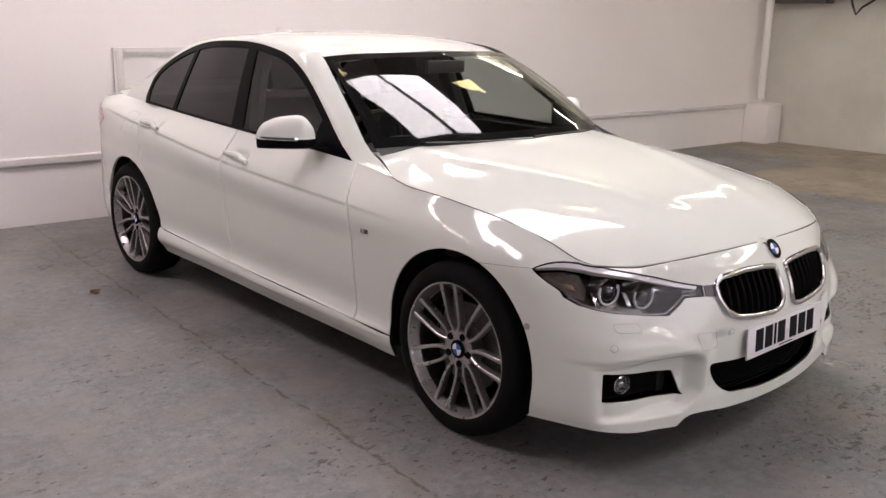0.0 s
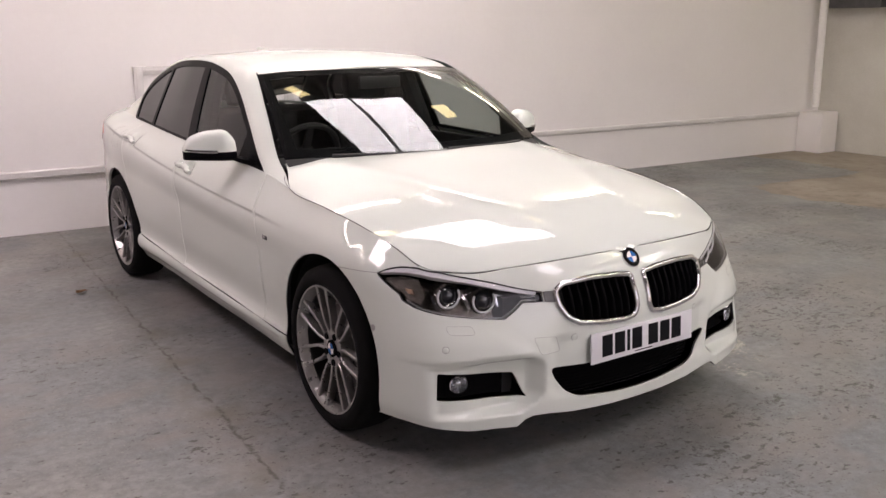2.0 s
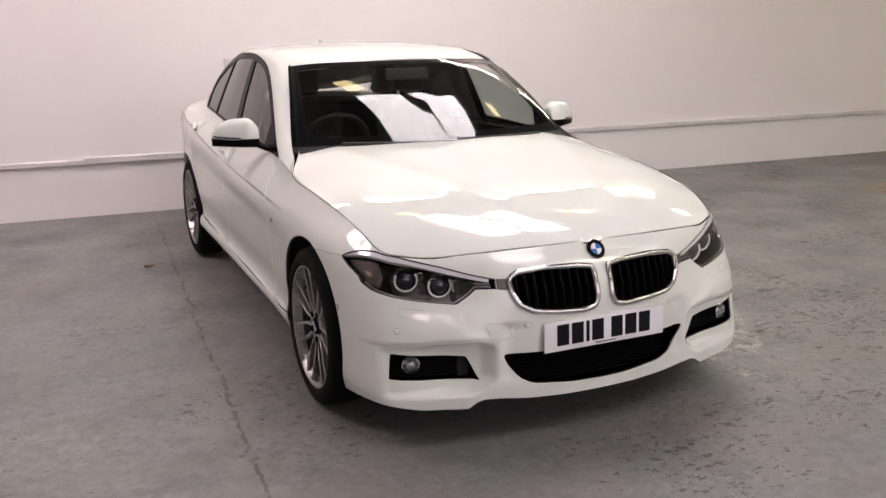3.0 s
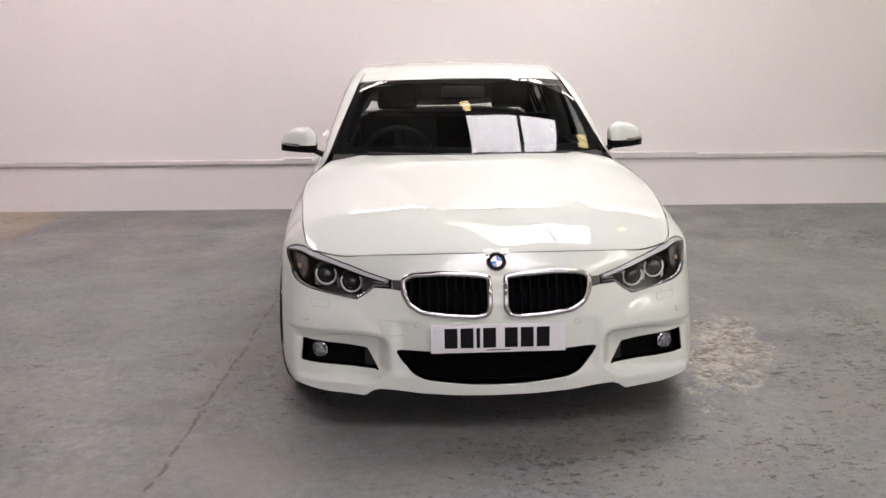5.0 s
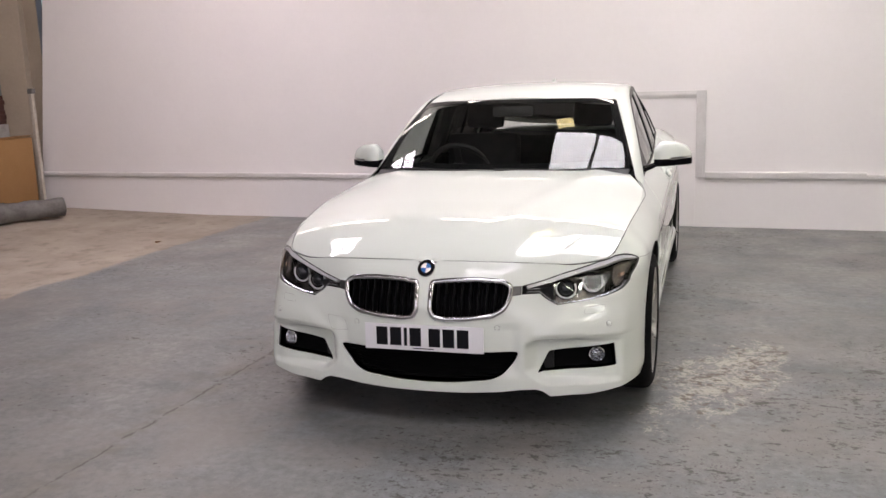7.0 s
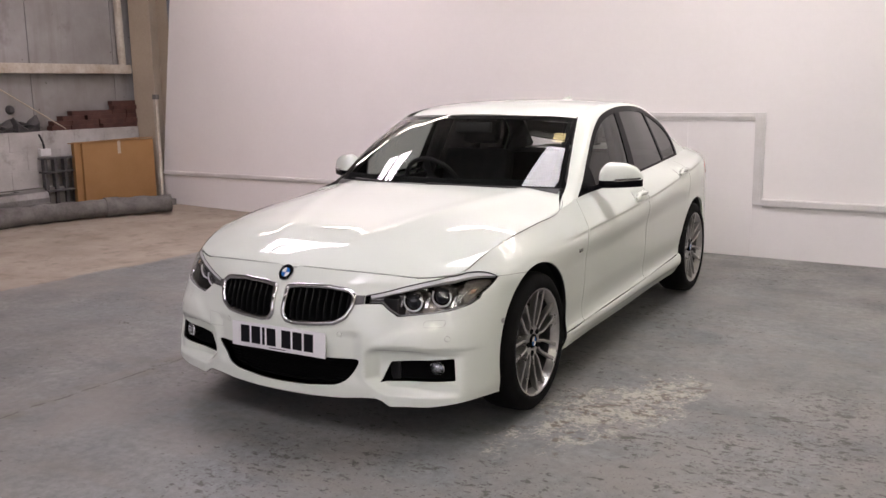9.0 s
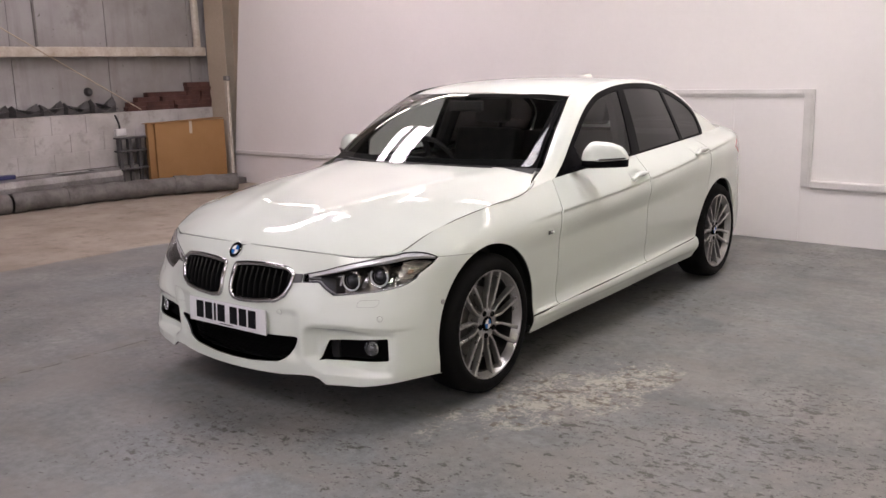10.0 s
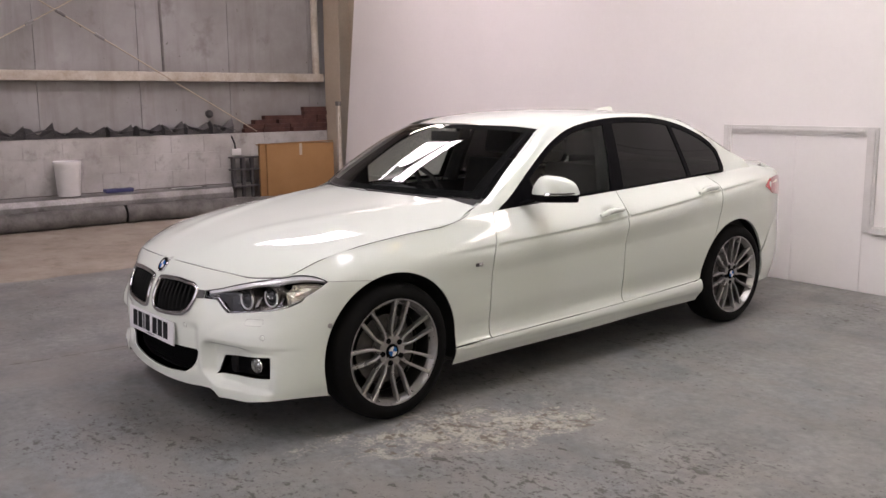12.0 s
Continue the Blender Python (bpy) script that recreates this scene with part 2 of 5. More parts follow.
def lathe(profile, seg=48, axis="x", bm=None):
    """Turns (along, radius) points about an axis."""
    bm = bm or bmesh.new()
    rings = []
    for a, r in profile:
        ring = []
        for k in range(seg):
            c, s = math.cos(2 * math.pi * k / seg) * r, math.sin(2 * math.pi * k / seg) * r
            ring.append(bm.verts.new({"x": (a, c, s), "y": (c, a, s), "z": (c, s, a)}[axis]))
        rings.append(ring)
    for p, q in zip(rings, rings[1:]):
        for k in range(seg):
            bm.faces.new((p[k], p[(k + 1) % seg], q[(k + 1) % seg], q[k]))
    for ring, (a, r) in ((rings[0], profile[0]), (rings[-1], profile[-1])):
        if r > 1e-4:
            bm.faces.new(ring)
    return bm


def tube(points, radius, seg=10, bm=None, closed=False, flat=1.0, up=(0, 0, 1)):
    """A round or flattened bar along points."""
    bm = bm or bmesh.new()
    pts = [Vector(p) for p in points]
    rings = []
    for i, p in enumerate(pts):
        a = pts[i - 1] if (i or closed) else p
        b = pts[(i + 1) % len(pts)] if (i + 1 < len(pts) or closed) else p
        d = (b - a).normalized()
        side = d.cross(Vector(up))
        side = side.normalized() if side.length > 1e-4 else d.orthogonal().normalized()
        top = side.cross(d).normalized()
        rad = float(radius[i] if isinstance(radius, (list, tuple)) else radius)
        rings.append([bm.verts.new(p + rad * (math.cos(t) * side + flat * math.sin(t) * top)) for t in np.linspace(0, 2 * math.pi, seg, endpoint=False)])
    pairs = list(zip(rings, rings[1:])) + ([(rings[-1], rings[0])] if closed else [])
    for p, q in pairs:
        for k in range(seg):
            bm.faces.new((p[k], p[(k + 1) % seg], q[(k + 1) % seg], q[k]))
    if not closed:
        bm.faces.new(rings[0]), bm.faces.new(rings[-1])
    return bm


def prism(outline, lo, hi, plane="xz"):
    """An outline in a plane, drawn out from lo to hi along the third axis."""
    bm = bmesh.new()
    place = {"xz": lambda a, b, c: (a, c, b), "yz": lambda a, b, c: (c, a, b), "xy": lambda a, b, c: (a, b, c)}[plane]
    p = [bm.verts.new(place(a, b, lo)) for a, b in outline]
    q = [bm.verts.new(place(a, b, hi)) for a, b in outline]
    bm.faces.new(p), bm.faces.new(q)
    for i in range(len(p)):
        j = (i + 1) % len(p)
        bm.faces.new((p[i], p[j], q[j], q[i]))
    return bm


# ---------------------------------------------------------------- the hall
WALL_A, WALL_B = 4.418, -0.0526          # the white back wall: y = WALL_A + WALL_B * x
WALL_TURN = math.atan(WALL_B)
wall_m = Matrix.Translation((0, WALL_A, 0)) @ Matrix.Rotation(WALL_TURN, 4, "Z")


def build_hall():
    floor = part("floor", prism([(-7.6, .05), (-6.4, .05), (-4.3, 0), (8.9, 0), (8.9, -.25), (-7.6, -.25)], -9.2, 5.6, "xz"), FLOOR, None, "grey painted concrete floor, scuffed and stained", 0)
    tagged(floor, category="floor", kind="structure")
    # back wall with the rail and the boarded-up hatch
    end_wall = prism([(-6.64, 0.0), (8.35, 0.0), (8.35, ROOF_Z), (-5.97, ROOF_Z)], 0.0, 0.18, "xz")
    bmesh.ops.transform(end_wall, matrix=wall_m, verts=end_wall.verts)
    wall = part("wall_north", end_wall, WALL_WHITE, None, "smooth white painted wall behind the car", 0)
    tagged(wall, category="wall", kind="structure")
    # the rail lies lower in the west; beside the hatch a thicker length is laid over it
    for lo, hi, z, lift, thick in ((-6.55, -1.45, 0.418, 0.0, 0.030), (-1.45, -0.275, 0.422, 0.012, 0.034), (1.07, 2.42, 0.440, 0.016, 0.036), (2.42, 7.95, 0.436, 0.0, 0.030)):
        top = z + 0.058 + lift
        prof = [(0.0, z), (-0.012, z), (-0.016, z + 0.013), (-thick, z + 0.02), (-thick, top - 0.008), (-thick + 0.008, top), (0.0, top)]
        bm = prism(prof, lo, hi, "yz")
        bmesh.ops.transform(bm, matrix=wall_m, verts=bm.verts)
        tagged(part("trim", bm, RAIL_WHITE, None, "white painted rail along the back wall", 0), category="rail", kind="structure")
    hatch = thing("door_1", "white boarded-up hatch with a moulded wooden frame", "hatch", (0, WALL_A, 0), kind="structure", turn=WALL_TURN)
    part("panel", box((-0.20, -0.006, 0.004), (0.398, 0.0, 1.19), 0.001), WALL_WHITE, hatch, "", 0)
    part("panel", box((0.402, -0.009, 0.004), (0.982, 0.0, 1.19), 0.0015), WALL_WHITE, hatch, "", 0)
    for a, b in (((-0.275, 0.0), (-0.20, 1.25)), ((0.985, 0.462), (1.07, 1.25)), ((-0.20, 1.185), (0.985, 1.25))):
        bm = box((a[0], -0.022, a[1]), (b[0], 0.0, b[1]), 0.004)
        add_box(bm, (a[0] + 0.02, -0.03, a[1] + 0.02), (b[0] - 0.02, -0.02, b[1] - 0.02), 0.003)
        part("frame", bm, RAIL_WHITE, hatch)
    # right wall of painted brick, and the boxed-in foot of the corner post
    tagged(part("wall_east", box((8.22, -9.0, 0.0), (8.5, 4.3, ROOF_Z)), BRICK_WHITE, None, "white painted rough wall", 0), category="wall", kind="structure")
    # Unseen wall, assumed; kept white to bounce light onto the car's front.
    far = box((-7.5, -9.2, 0.0), (8.5, -9.0, 1.5))
    for lo, hi in (((-7.5, -9.2, 1.5), (-3.0, -9.0, ROOF_Z)), ((5.0, -9.2, 1.5), (8.5, -9.0, ROOF_Z)), ((-3.0, -9.2, 3.9), (5.0, -9.0, ROOF_Z))):
        add_box(far, lo, hi)
    tagged(part("wall_south_unseen", far, WALL_WHITE, None, "assumed white wall at the unseen far end", 0), category="wall", kind="structure")
    # Out of view; form and size assumed, added to light the car's front.
    window = thing("window_assumed", "wide assumed window strip in the unseen far wall", "window", (1.0, -9.1, 0), kind="structure")
    for x in (-3.97, -1.33, 1.33, 3.97):
        part("window_frame", box((x - 0.03, -0.06, 1.5), (x + 0.03, 0.06, 3.9), 0.004), RAIL_WHITE, window)
    for z in (1.53, 3.87):
        part("window_frame", box((-3.94, -0.05, z - 0.03), (3.94, 0.05, z + 0.03), 0.004), RAIL_WHITE, window)
    casing = thing("column_casing", "white boxed-in column foot in the corner", "casing", (7.83, 3.66, 0))
    bm = box((0, 0, 0), (0.34, 0.34, 0.50), 0.012)
    part("casing", bm, WALL_WHITE, casing)
    part("pipe", tube([(0.14, 0.2, 0.56), (0.14, 0.2, ROOF_Z)], 0.045, 14), WALL_WHITE, casing)
    # left wall: blocks below, sheets above
    tagged(part("wall_west", box((-7.45, -9.0, 0.0), (-7.16, 5.5, ROOF_Z)), CLADDING, None, "grey-white sheet cladding, stained", 0), category="wall", kind="structure")
    ceil = bmesh.new()
    add_box(ceil, (-7.5, -9.2, ROOF_Z), (8.5, 5.5, ROOF_Z + 0.1))
    tagged(part("ceiling", ceil, ROOF_SHEET, None, "dark sheet roof", 0), category="ceiling", kind="structure")
    low = part("wall_west_low", box((-7.16, -8.9, 0.0), (-6.93, 4.72, 1.05)), BLOCK_WHITE, None, "low white painted block wall", 0)
    tagged(low, category="wall", kind="structure")
    girt = part("girt", box((-7.16, -8.9, 1.73), (-6.98, 4.72, 1.845), 0.006), GIRT_PAINT, None, "cream painted steel rail across the cladding")
    tagged(girt, category="rail", kind="structure")
    column = thing("steel_column", "beige painted steel column at the wall's end", "column", (-6.85, 4.86, 0))
    bm = box((-0.16, -0.10, 0), (0.22, -0.085, ROOF_Z))
    add_box(bm, (-0.16, 0.20, 0), (0.22, 0.215, ROOF_Z)), add_box(bm, (0.02, -0.085, 0), (0.035, 0.20, ROOF_Z))
    part("shaft", bm, COLUMN_PAINT, column, "", 0)


def build_lamps():
    """Daylit roof panels and rows of lamps under the roof, some of them added as fill."""
    day, tube_light, warm = glow("daylit_rooflight", (0.93, 0.96, 1.0), SKYLIGHT_POWER), glow("lit_fluorescent_tube", (1.0, 0.95, 0.88), LAMP_POWER), glow("lit_warm_lamp", (1.0, 0.86, 0.42), 7.0)
    green_tube = glow("lit_greenish_tube", (0.94, 1.0, 0.79), LAMP_POWER * 1.12)
    # Dimmed tubes for the southern rows added as fill.
    fill_tube = glow("lit_fill_tube", (1.0, 0.94, 0.98), LAMP_POWER * 0.6)
    violet = glow("daylit_violet_rooflight", (0.98, 0.92, 1.0), SKYLIGHT_POWER * 1.65)
    # Tinted, dimmed panes for the two panels added as fill.
    cool = glow("fill_front_rooflight", (0.93, 0.92, 1.0), SKYLIGHT_POWER * 0.6)
    dull = glow("fill_east_rooflight", (0.93, 0.97, 0.93), SKYLIGHT_POWER * 0.6)
    frame_mt = DARK_STEEL
    # First two panels show mirrored in the windscreen; the other two are added fill.
    for x0, x1, y0, y1, way in ((0.3, 2.2, 0.55, 2.36, 0.12), (-4.2, -3.1, 0.9, 2.6, -0.2), (-0.6, 1.3, -4.5, -2.4, -0.1), (5.4, 7.0, -5.4, -3.0, -0.2)):
        light = thing("rooflight", "translucent daylit roof panel between dark bars, two of them added as fill", "rooflight", ((x0 + x1) / 2, (y0 + y1) / 2, ROOF_Z), "rooflights", turn=way)
        w, h = (x1 - x0) / 2, (y1 - y0) / 2
        for a, b in ((-w, -0.04), (0.04, w)):
            part("pane", box((a, -h, -0.035), (b, h, -0.01)), violet if x1 < 0 else dull if x0 > 5 else cool if y1 < 0 else day, light, "", 0)
        for a, b in ((-w - 0.06, -w), (-0.04, 0.04), (w, w + 0.06)):
            part("bar", box((a, -h, -0.09), (b, h, -0.005), 0.004), frame_mt, light)
    # Only the y = 3.95 row shows in reflections; other rows are added fill.
    for y, drop, xs in ((3.95, 0.5, (-5.2, -3.3, -0.9, 0.9, 2.9, 5.1)), (2.9, 0.22, (7.4,)), (-2.2, 0.22, (6.7,)), (-3.2, 0.22, (-1.4, 1.0, 3.4)), (-4.9, 0.22, (-3.6, -1.6, 1.0, 3.4, 5.6)), (-6.8, 0.22, (-3.3, -0.9, 0.9, 2.9, 5.4))):
        for x in xs:
            batten = thing("batten_lamp", "white twin fluorescent batten under the roof, several added as fill", "lamp", (x, y, ROOF_Z - drop), "batten lamps")
            part("body", box((-0.75, -0.05, 0.02), (0.75, 0.05, 0.09), 0.006), RAIL_WHITE, batten)
            for s in (-0.045, 0.045):
                part("tube", tube([(-0.72, s, 0), (0.72, s, 0)], 0.019, 8), green_tube if x > 3.0 else fill_tube if y < -2.0 else tube_light, batten)
            for s in (-0.6, 0.6):
                part("hanger", tube([(s, 0, 0.09), (s, 0, drop)], 0.006, 6), DARK_STEEL, batten)
    for x, y in ((0.27, 2.62), (2.95, 2.2)):
        flood = thing("flood_lamp", "small lit warm flood lamp under the roof", "lamp", (x, y, ROOF_Z - 0.12), "flood lamps", turn=0.35)
        part("housing", box((-0.17, -0.24, 0.0), (0.17, 0.24, 0.11), 0.01), DARK_STEEL, flood)
        part("diffuser", box((-0.15, -0.22, -0.012), (0.15, 0.22, -0.001), 0.004), warm, flood)


def build_window_fill():
    """Fill light for the car's front, set in the assumed window strip behind the camera."""
    data = bpy.data.lights.new("window_fill", "AREA")
    data.shape, data.size, data.size_y, data.energy, data.color = "RECTANGLE", 7.8, 2.3, WINDOW_POWER, (1.0, 0.965, 0.975)
    lamp_ob = new("window_fill", data)
    lamp_ob.location, lamp_ob.rotation_euler = (1.0, -8.98, 2.7), (radians(90), 0, 0)


build_hall()
build_lamps()
build_window_fill()

# ---------------------------------------------------------------- the car's surfaces
# The car stands along y: nose towards -y, its left side at +x, front axle at y = 0.
from mathutils.geometry import delaunay_2d_cdt

WHEELBASE, AXLE_Z, ARCH_F, ARCH_R = 2.81, 0.322, 0.380, 0.374
NET = [
    # lower edge
    [(0, -.770, .165), (.30, -.750, .165), (.50, -.716, .165), (.69, -.656, .182), (.795, -.600, .200), (.846, -.490, .202), (.860, -.19, .17), (.857, .1, .17), (.855, .45, .185),
     (.845, .75, .185), (.84, 1.3, .186), (.84, 2.0, .20), (.845, 2.5, .205), (.85, 3.0, .22), (.78, 3.4, .22), (.67, 3.58, .22), (.45, 3.74, .22), (0, 3.78, .22)],
    # flare of bumper lip and side skirt
    [(0, -.777, .25), (.30, -.757, .25), (.51, -.718, .25), (.69, -.660, .25), (.800, -.597, .25), (.855, -.490, .25), (.884, -.19, .25), (.887, .1, .253), (.885, .45, .255),
     (.883, .75, .258), (.88, 1.3, .265), (.88, 2.0, .28), (.885, 2.5, .29), (.875, 3.0, .30), (.80, 3.42, .32), (.69, 3.62, .33), (.46, 3.78, .33), (0, 3.82, .33)],
    # foot of the doors
    [(0, -.782, .335), (.30, -.762, .335), (.51, -.717, .335), (.69, -.655, .335), (.797, -.586, .335), (.856, -.475, .335), (.887, -.18, .335), (.887, .1, .335), (.874, .45, .335),
     (.865, .75, .338), (.862, 1.3, .345), (.862, 2.0, .355), (.872, 2.5, .37), (.876, 3.0, .40), (.80, 3.43, .42), (.70, 3.63, .43), (.47, 3.80, .43), (0, 3.84, .43)],
    # middle of the flank
    [(0, -.784, .46), (.30, -.765, .46), (.51, -.714, .46), (.68, -.644, .46), (.787, -.568, .46), (.853, -.453, .46), (.890, -.17, .46), (.894, .1, .46), (.884, .45, .46),
     (.877, .75, .46), (.874, 1.3, .47), (.874, 2.0, .48), (.885, 2.5, .50), (.878, 3.0, .53), (.80, 3.42, .55), (.70, 3.63, .56), (.475, 3.81, .56), (0, 3.85, .56)],
    # below the shoulder
    [(0, -.777, .575), (.30, -.752, .575), (.50, -.680, .570), (.665, -.612, .570), (.776, -.538, .578), (.846, -.415, .59), (.893, -.16, .60), (.903, .1, .605), (.892, .45, .605),
     (.885, .75, .61), (.880, 1.3, .63), (.880, 2.0, .66), (.893, 2.5, .69), (.878, 3.0, .72), (.795, 3.42, .73), (.695, 3.63, .73), (.475, 3.80, .73), (0, 3.83, .73)],
    # shoulder crease
    [(0, -.722, .69), (.30, -.706, .684), (.49, -.648, .668), (.65, -.570, .678), (.765, -.482, .690), (.840, -.350, .702), (.872, -.15, .727), (.884, .1, .748), (.890, .45, .758),
     (.890, .75, .768), (.890, 1.3, .786), (.888, 2.0, .838), (.880, 2.5, .888), (.850, 3.0, .930), (.770, 3.42, .945), (.68, 3.62, .95), (.47, 3.78, .95), (0, 3.80, .95)],
    # bonnet edge, then the window line, then the boot
    [(0, -.690, .737), (.30, -.668, .732), (.48, -.625, .722), (.63, -.556, .709), (.738, -.467, .724), (.776, -.335, .778), (.797, -.14, .822), (.816, .1, .854), (.808, .45, .888),
     (.786, .77, .918), (.788, 1.3, .935), (.765, 2.0, .958), (.738, 2.5, .975), (.69, 3.0, .992), (.64, 3.42, 1.002), (.57, 3.60, 1.004), (.42, 3.76, 1.008), (0, 3.78, 1.010)],
]


def slopes(knots, rows):
    """Smooth tangents at uneven knots, along the first axis of rows."""
    h = np.diff(knots)
    d = np.diff(rows, axis=0) / h.reshape(-1, *([1] * (rows.ndim - 1)))
    hh = h.reshape(-1, *([1] * (rows.ndim - 1)))
    inner = (d[:-1] * hh[1:] + d[1:] * hh[:-1]) / (hh[1:] + hh[:-1])
    return np.concatenate([d[:1], inner, d[-1:]])


def hermite(knots, rows, tangents, at):
    i = np.clip(np.searchsorted(knots, at, side="right") - 1, 0, len(knots) - 2)
    h = (knots[i + 1] - knots[i])
    s = (at - knots[i]) / h
    shape = (-1,) + (1,) * (rows.ndim - 1)
    s, h = s.reshape(shape), h.reshape(shape)
    return ((2 * s**3 - 3 * s**2 + 1) * rows[i] + (s**3 - 2 * s**2 + s) * h * tangents[i]
            + (3 * s**2 - 2 * s**3) * rows[i + 1] + (s**3 - s**2) * h * tangents[i + 1])


class Line:
    """A smooth curve through points, by its first column."""

    def __init__(self, *points):
        p = np.array(points, float)
        self.k, self.p = p[:, 0], p[:, 1:]
        self.t = slopes(self.k, self.p)

    def __call__(self, at):
        out = hermite(self.k, self.p, self.t, np.atleast_1d(np.asarray(at, float)))
        return out[:, 0] if out.shape[1] == 1 else out


def smooth(x, a, b):
    s = np.clip((x - a) / (b - a), 0, 1)
    return s * s * (3 - 2 * s)


net = np.array(NET, float)                                    # rows, columns, xyz
KU = np.r_[0, np.cumsum(np.linalg.norm(np.diff(net[3], axis=0), axis=1))]
KV = np.array([0, .085, .17, .29, .41, .52, .60])
net_u = np.moveaxis(net, 1, 0)                                 # columns first
tan_u = slopes(KU, net_u)
for end in (0, -1):
    tan_u[end, :, 1:] = 0
U_MAX, V_MAX = KU[-1], KV[-1]


CREASE = Line((.3, .750), (.75, .768), (1.3, .790), (2.0, .838), (2.5, .886), (3.0, .928), (3.4, .945))


def sculpt(p):
    """Sculpted form of the front bumper and the flank, as a push inwards along y or x."""
    x, y, z = np.abs(p[:, 0]), p[:, 1], p[:, 2]
    front = smooth(-y, 0.30, 0.45)
    ridge = 0.440 + 0.09 * smooth(z, 0.295, 0.20) + 0.14 * smooth(z, 0.38, 0.56)
    brow = 0.428 - 0.012 * smooth(x, 0.60, 0.80)
    pocket = smooth(x, ridge - 0.028, ridge + 0.028) * smooth(z, brow, brow - 0.026) * smooth(z, 0.222, 0.250) * smooth(x, 0.815, 0.770)
    band = smooth(x, ridge - 0.05, ridge + 0.05) * smooth(z, brow - 0.004, brow + 0.016) * smooth(z, 0.56, 0.47) * smooth(x, 0.87, 0.80)
    shelf = smooth(x, 0.49, 0.53) * smooth(z, 0.240, 0.222) * smooth(x, 0.86, 0.78)
    nose = smooth(x, 0.42, 0.36) * smooth(z, 0.50, 0.46) * smooth(z, 0.25, 0.30) * smooth(x, 0.25, 0.40)
    p[:, 1] += front * (0.050 * pocket * (1 - 0.72 * smooth(x, 0.56, 0.755)) - 0.012 * band - 0.003 * shelf + 0.014 * nose)
    side = smooth(y, 0.25, 0.75) * smooth(y, 3.35, 2.9)
    below = CREASE(np.clip(y, .3, 3.4)) - z
    p[:, 0] -= np.sign(p[:, 0]) * side * 0.0105 * np.exp(-np.clip(below, 0, 1) / 0.075) * smooth(below, -0.003, 0.014)
    sill = smooth(y, .38, .46) * smooth(y, 2.50, 2.44) * smooth(z, .300 + .045 * smooth(y, .8, 2.6), .288 + .045 * smooth(y, .8, 2.6))
    p[:, 0] += np.sign(p[:, 0]) * sill * (0.009 - 0.005 * smooth(z, .265, .245))
    for hy, hz in ((1.545, .834), (2.475, .893)):
        p[:, 0] -= np.sign(p[:, 0]) * 0.018 * np.exp(-(((y - hy) / 0.062) ** 4) - (((z - hz - .006) / 0.030) ** 4))
    return p


def skin(uv):
    """The car's skin from the lower edge to bonnet, windows and boot: u round the car from its nose, v upwards."""
    uv = np.atleast_2d(np.asarray(uv, float))
    u, v = uv[:, 0], np.clip(uv[:, 1], -0.02, V_MAX + 0.02)
    columns = hermite(KU, net_u, tan_u, np.clip(np.abs(u), 0, U_MAX))     # n, rows, 3
    rows = np.moveaxis(columns, 1, 0)
    t = slopes(KV, rows)
    i = np.clip(np.searchsorted(KV, v, side="right") - 1, 0, len(KV) - 2)
    h = KV[i + 1] - KV[i]
    s = ((v - KV[i]) / h)[:, None]
    h, n = h[:, None], np.arange(len(v))
    p = ((2 * s**3 - 3 * s**2 + 1) * rows[i, n] + (s**3 - 2 * s**2 + s) * h * t[i, n]
         + (3 * s**2 - 2 * s**3) * rows[i + 1, n] + (s**3 - s**2) * h * t[i + 1, n])
    p[:, 0] *= np.sign(u) + (u == 0)
    return sculpt(p)


gu, gv = np.meshgrid(np.linspace(0, U_MAX, 420), np.linspace(0, V_MAX, 80), indexing="ij")
grid_uv = np.stack([gu.ravel(), gv.ravel()], 1)
grid_p = skin(grid_uv)


def find(points, axes, lo=-9, hi=9):
    """uv of the skin under points given by two axes ((0, 2): from the front, (1, 2): from the side), between two y."""
    out = []
    ok = (grid_p[:, 1] >= lo) & (grid_p[:, 1] <= hi)
    for a, b in points:
        side = -1 if axes[0] == 0 and a < 0 else 1
        want = np.array([abs(a) if axes[0] == 0 else a, b])
        d = ((grid_p[:, axes] - want) ** 2).sum(1) + 1e3 * ~ok
        uv = grid_uv[d.argmin()].copy()
        for _ in range(6):
            e = 1e-4
            q = skin([uv, uv + (e, 0), uv + (0, e)])[:, axes]
            jac = np.stack([(q[1] - q[0]) / e, (q[2] - q[0]) / e], 1)
            uv = uv + np.clip(np.linalg.lstsq(jac + 1e-6 * np.eye(2), want - q[0], rcond=None)[0], -0.02, 0.02)
            uv = np.clip(uv, (0, 0), (U_MAX, V_MAX))
        out.append((side * uv[0], uv[1]))
    return out


def front(points):
    return find(points, [0, 2], hi=-0.2)


def flank(points):
    return find(points, [1, 2], lo=-0.47, hi=3.68)


def mirrored(loop):
    return [(-u, v) for u, v in reversed(loop)]


def dense(loop, step, closed=True):
    out = []
    n = len(loop)
    for i in range(n if closed else n - 1):
        a, b = np.array(loop[i]), np.array(loop[(i + 1) % n])
        k = max(1, int(math.ceil(np.linalg.norm(b - a) / step)))
        out += [tuple(a + (b - a) * j / k) for j in range(k)]
    return out if closed else out + [tuple(loop[-1])]


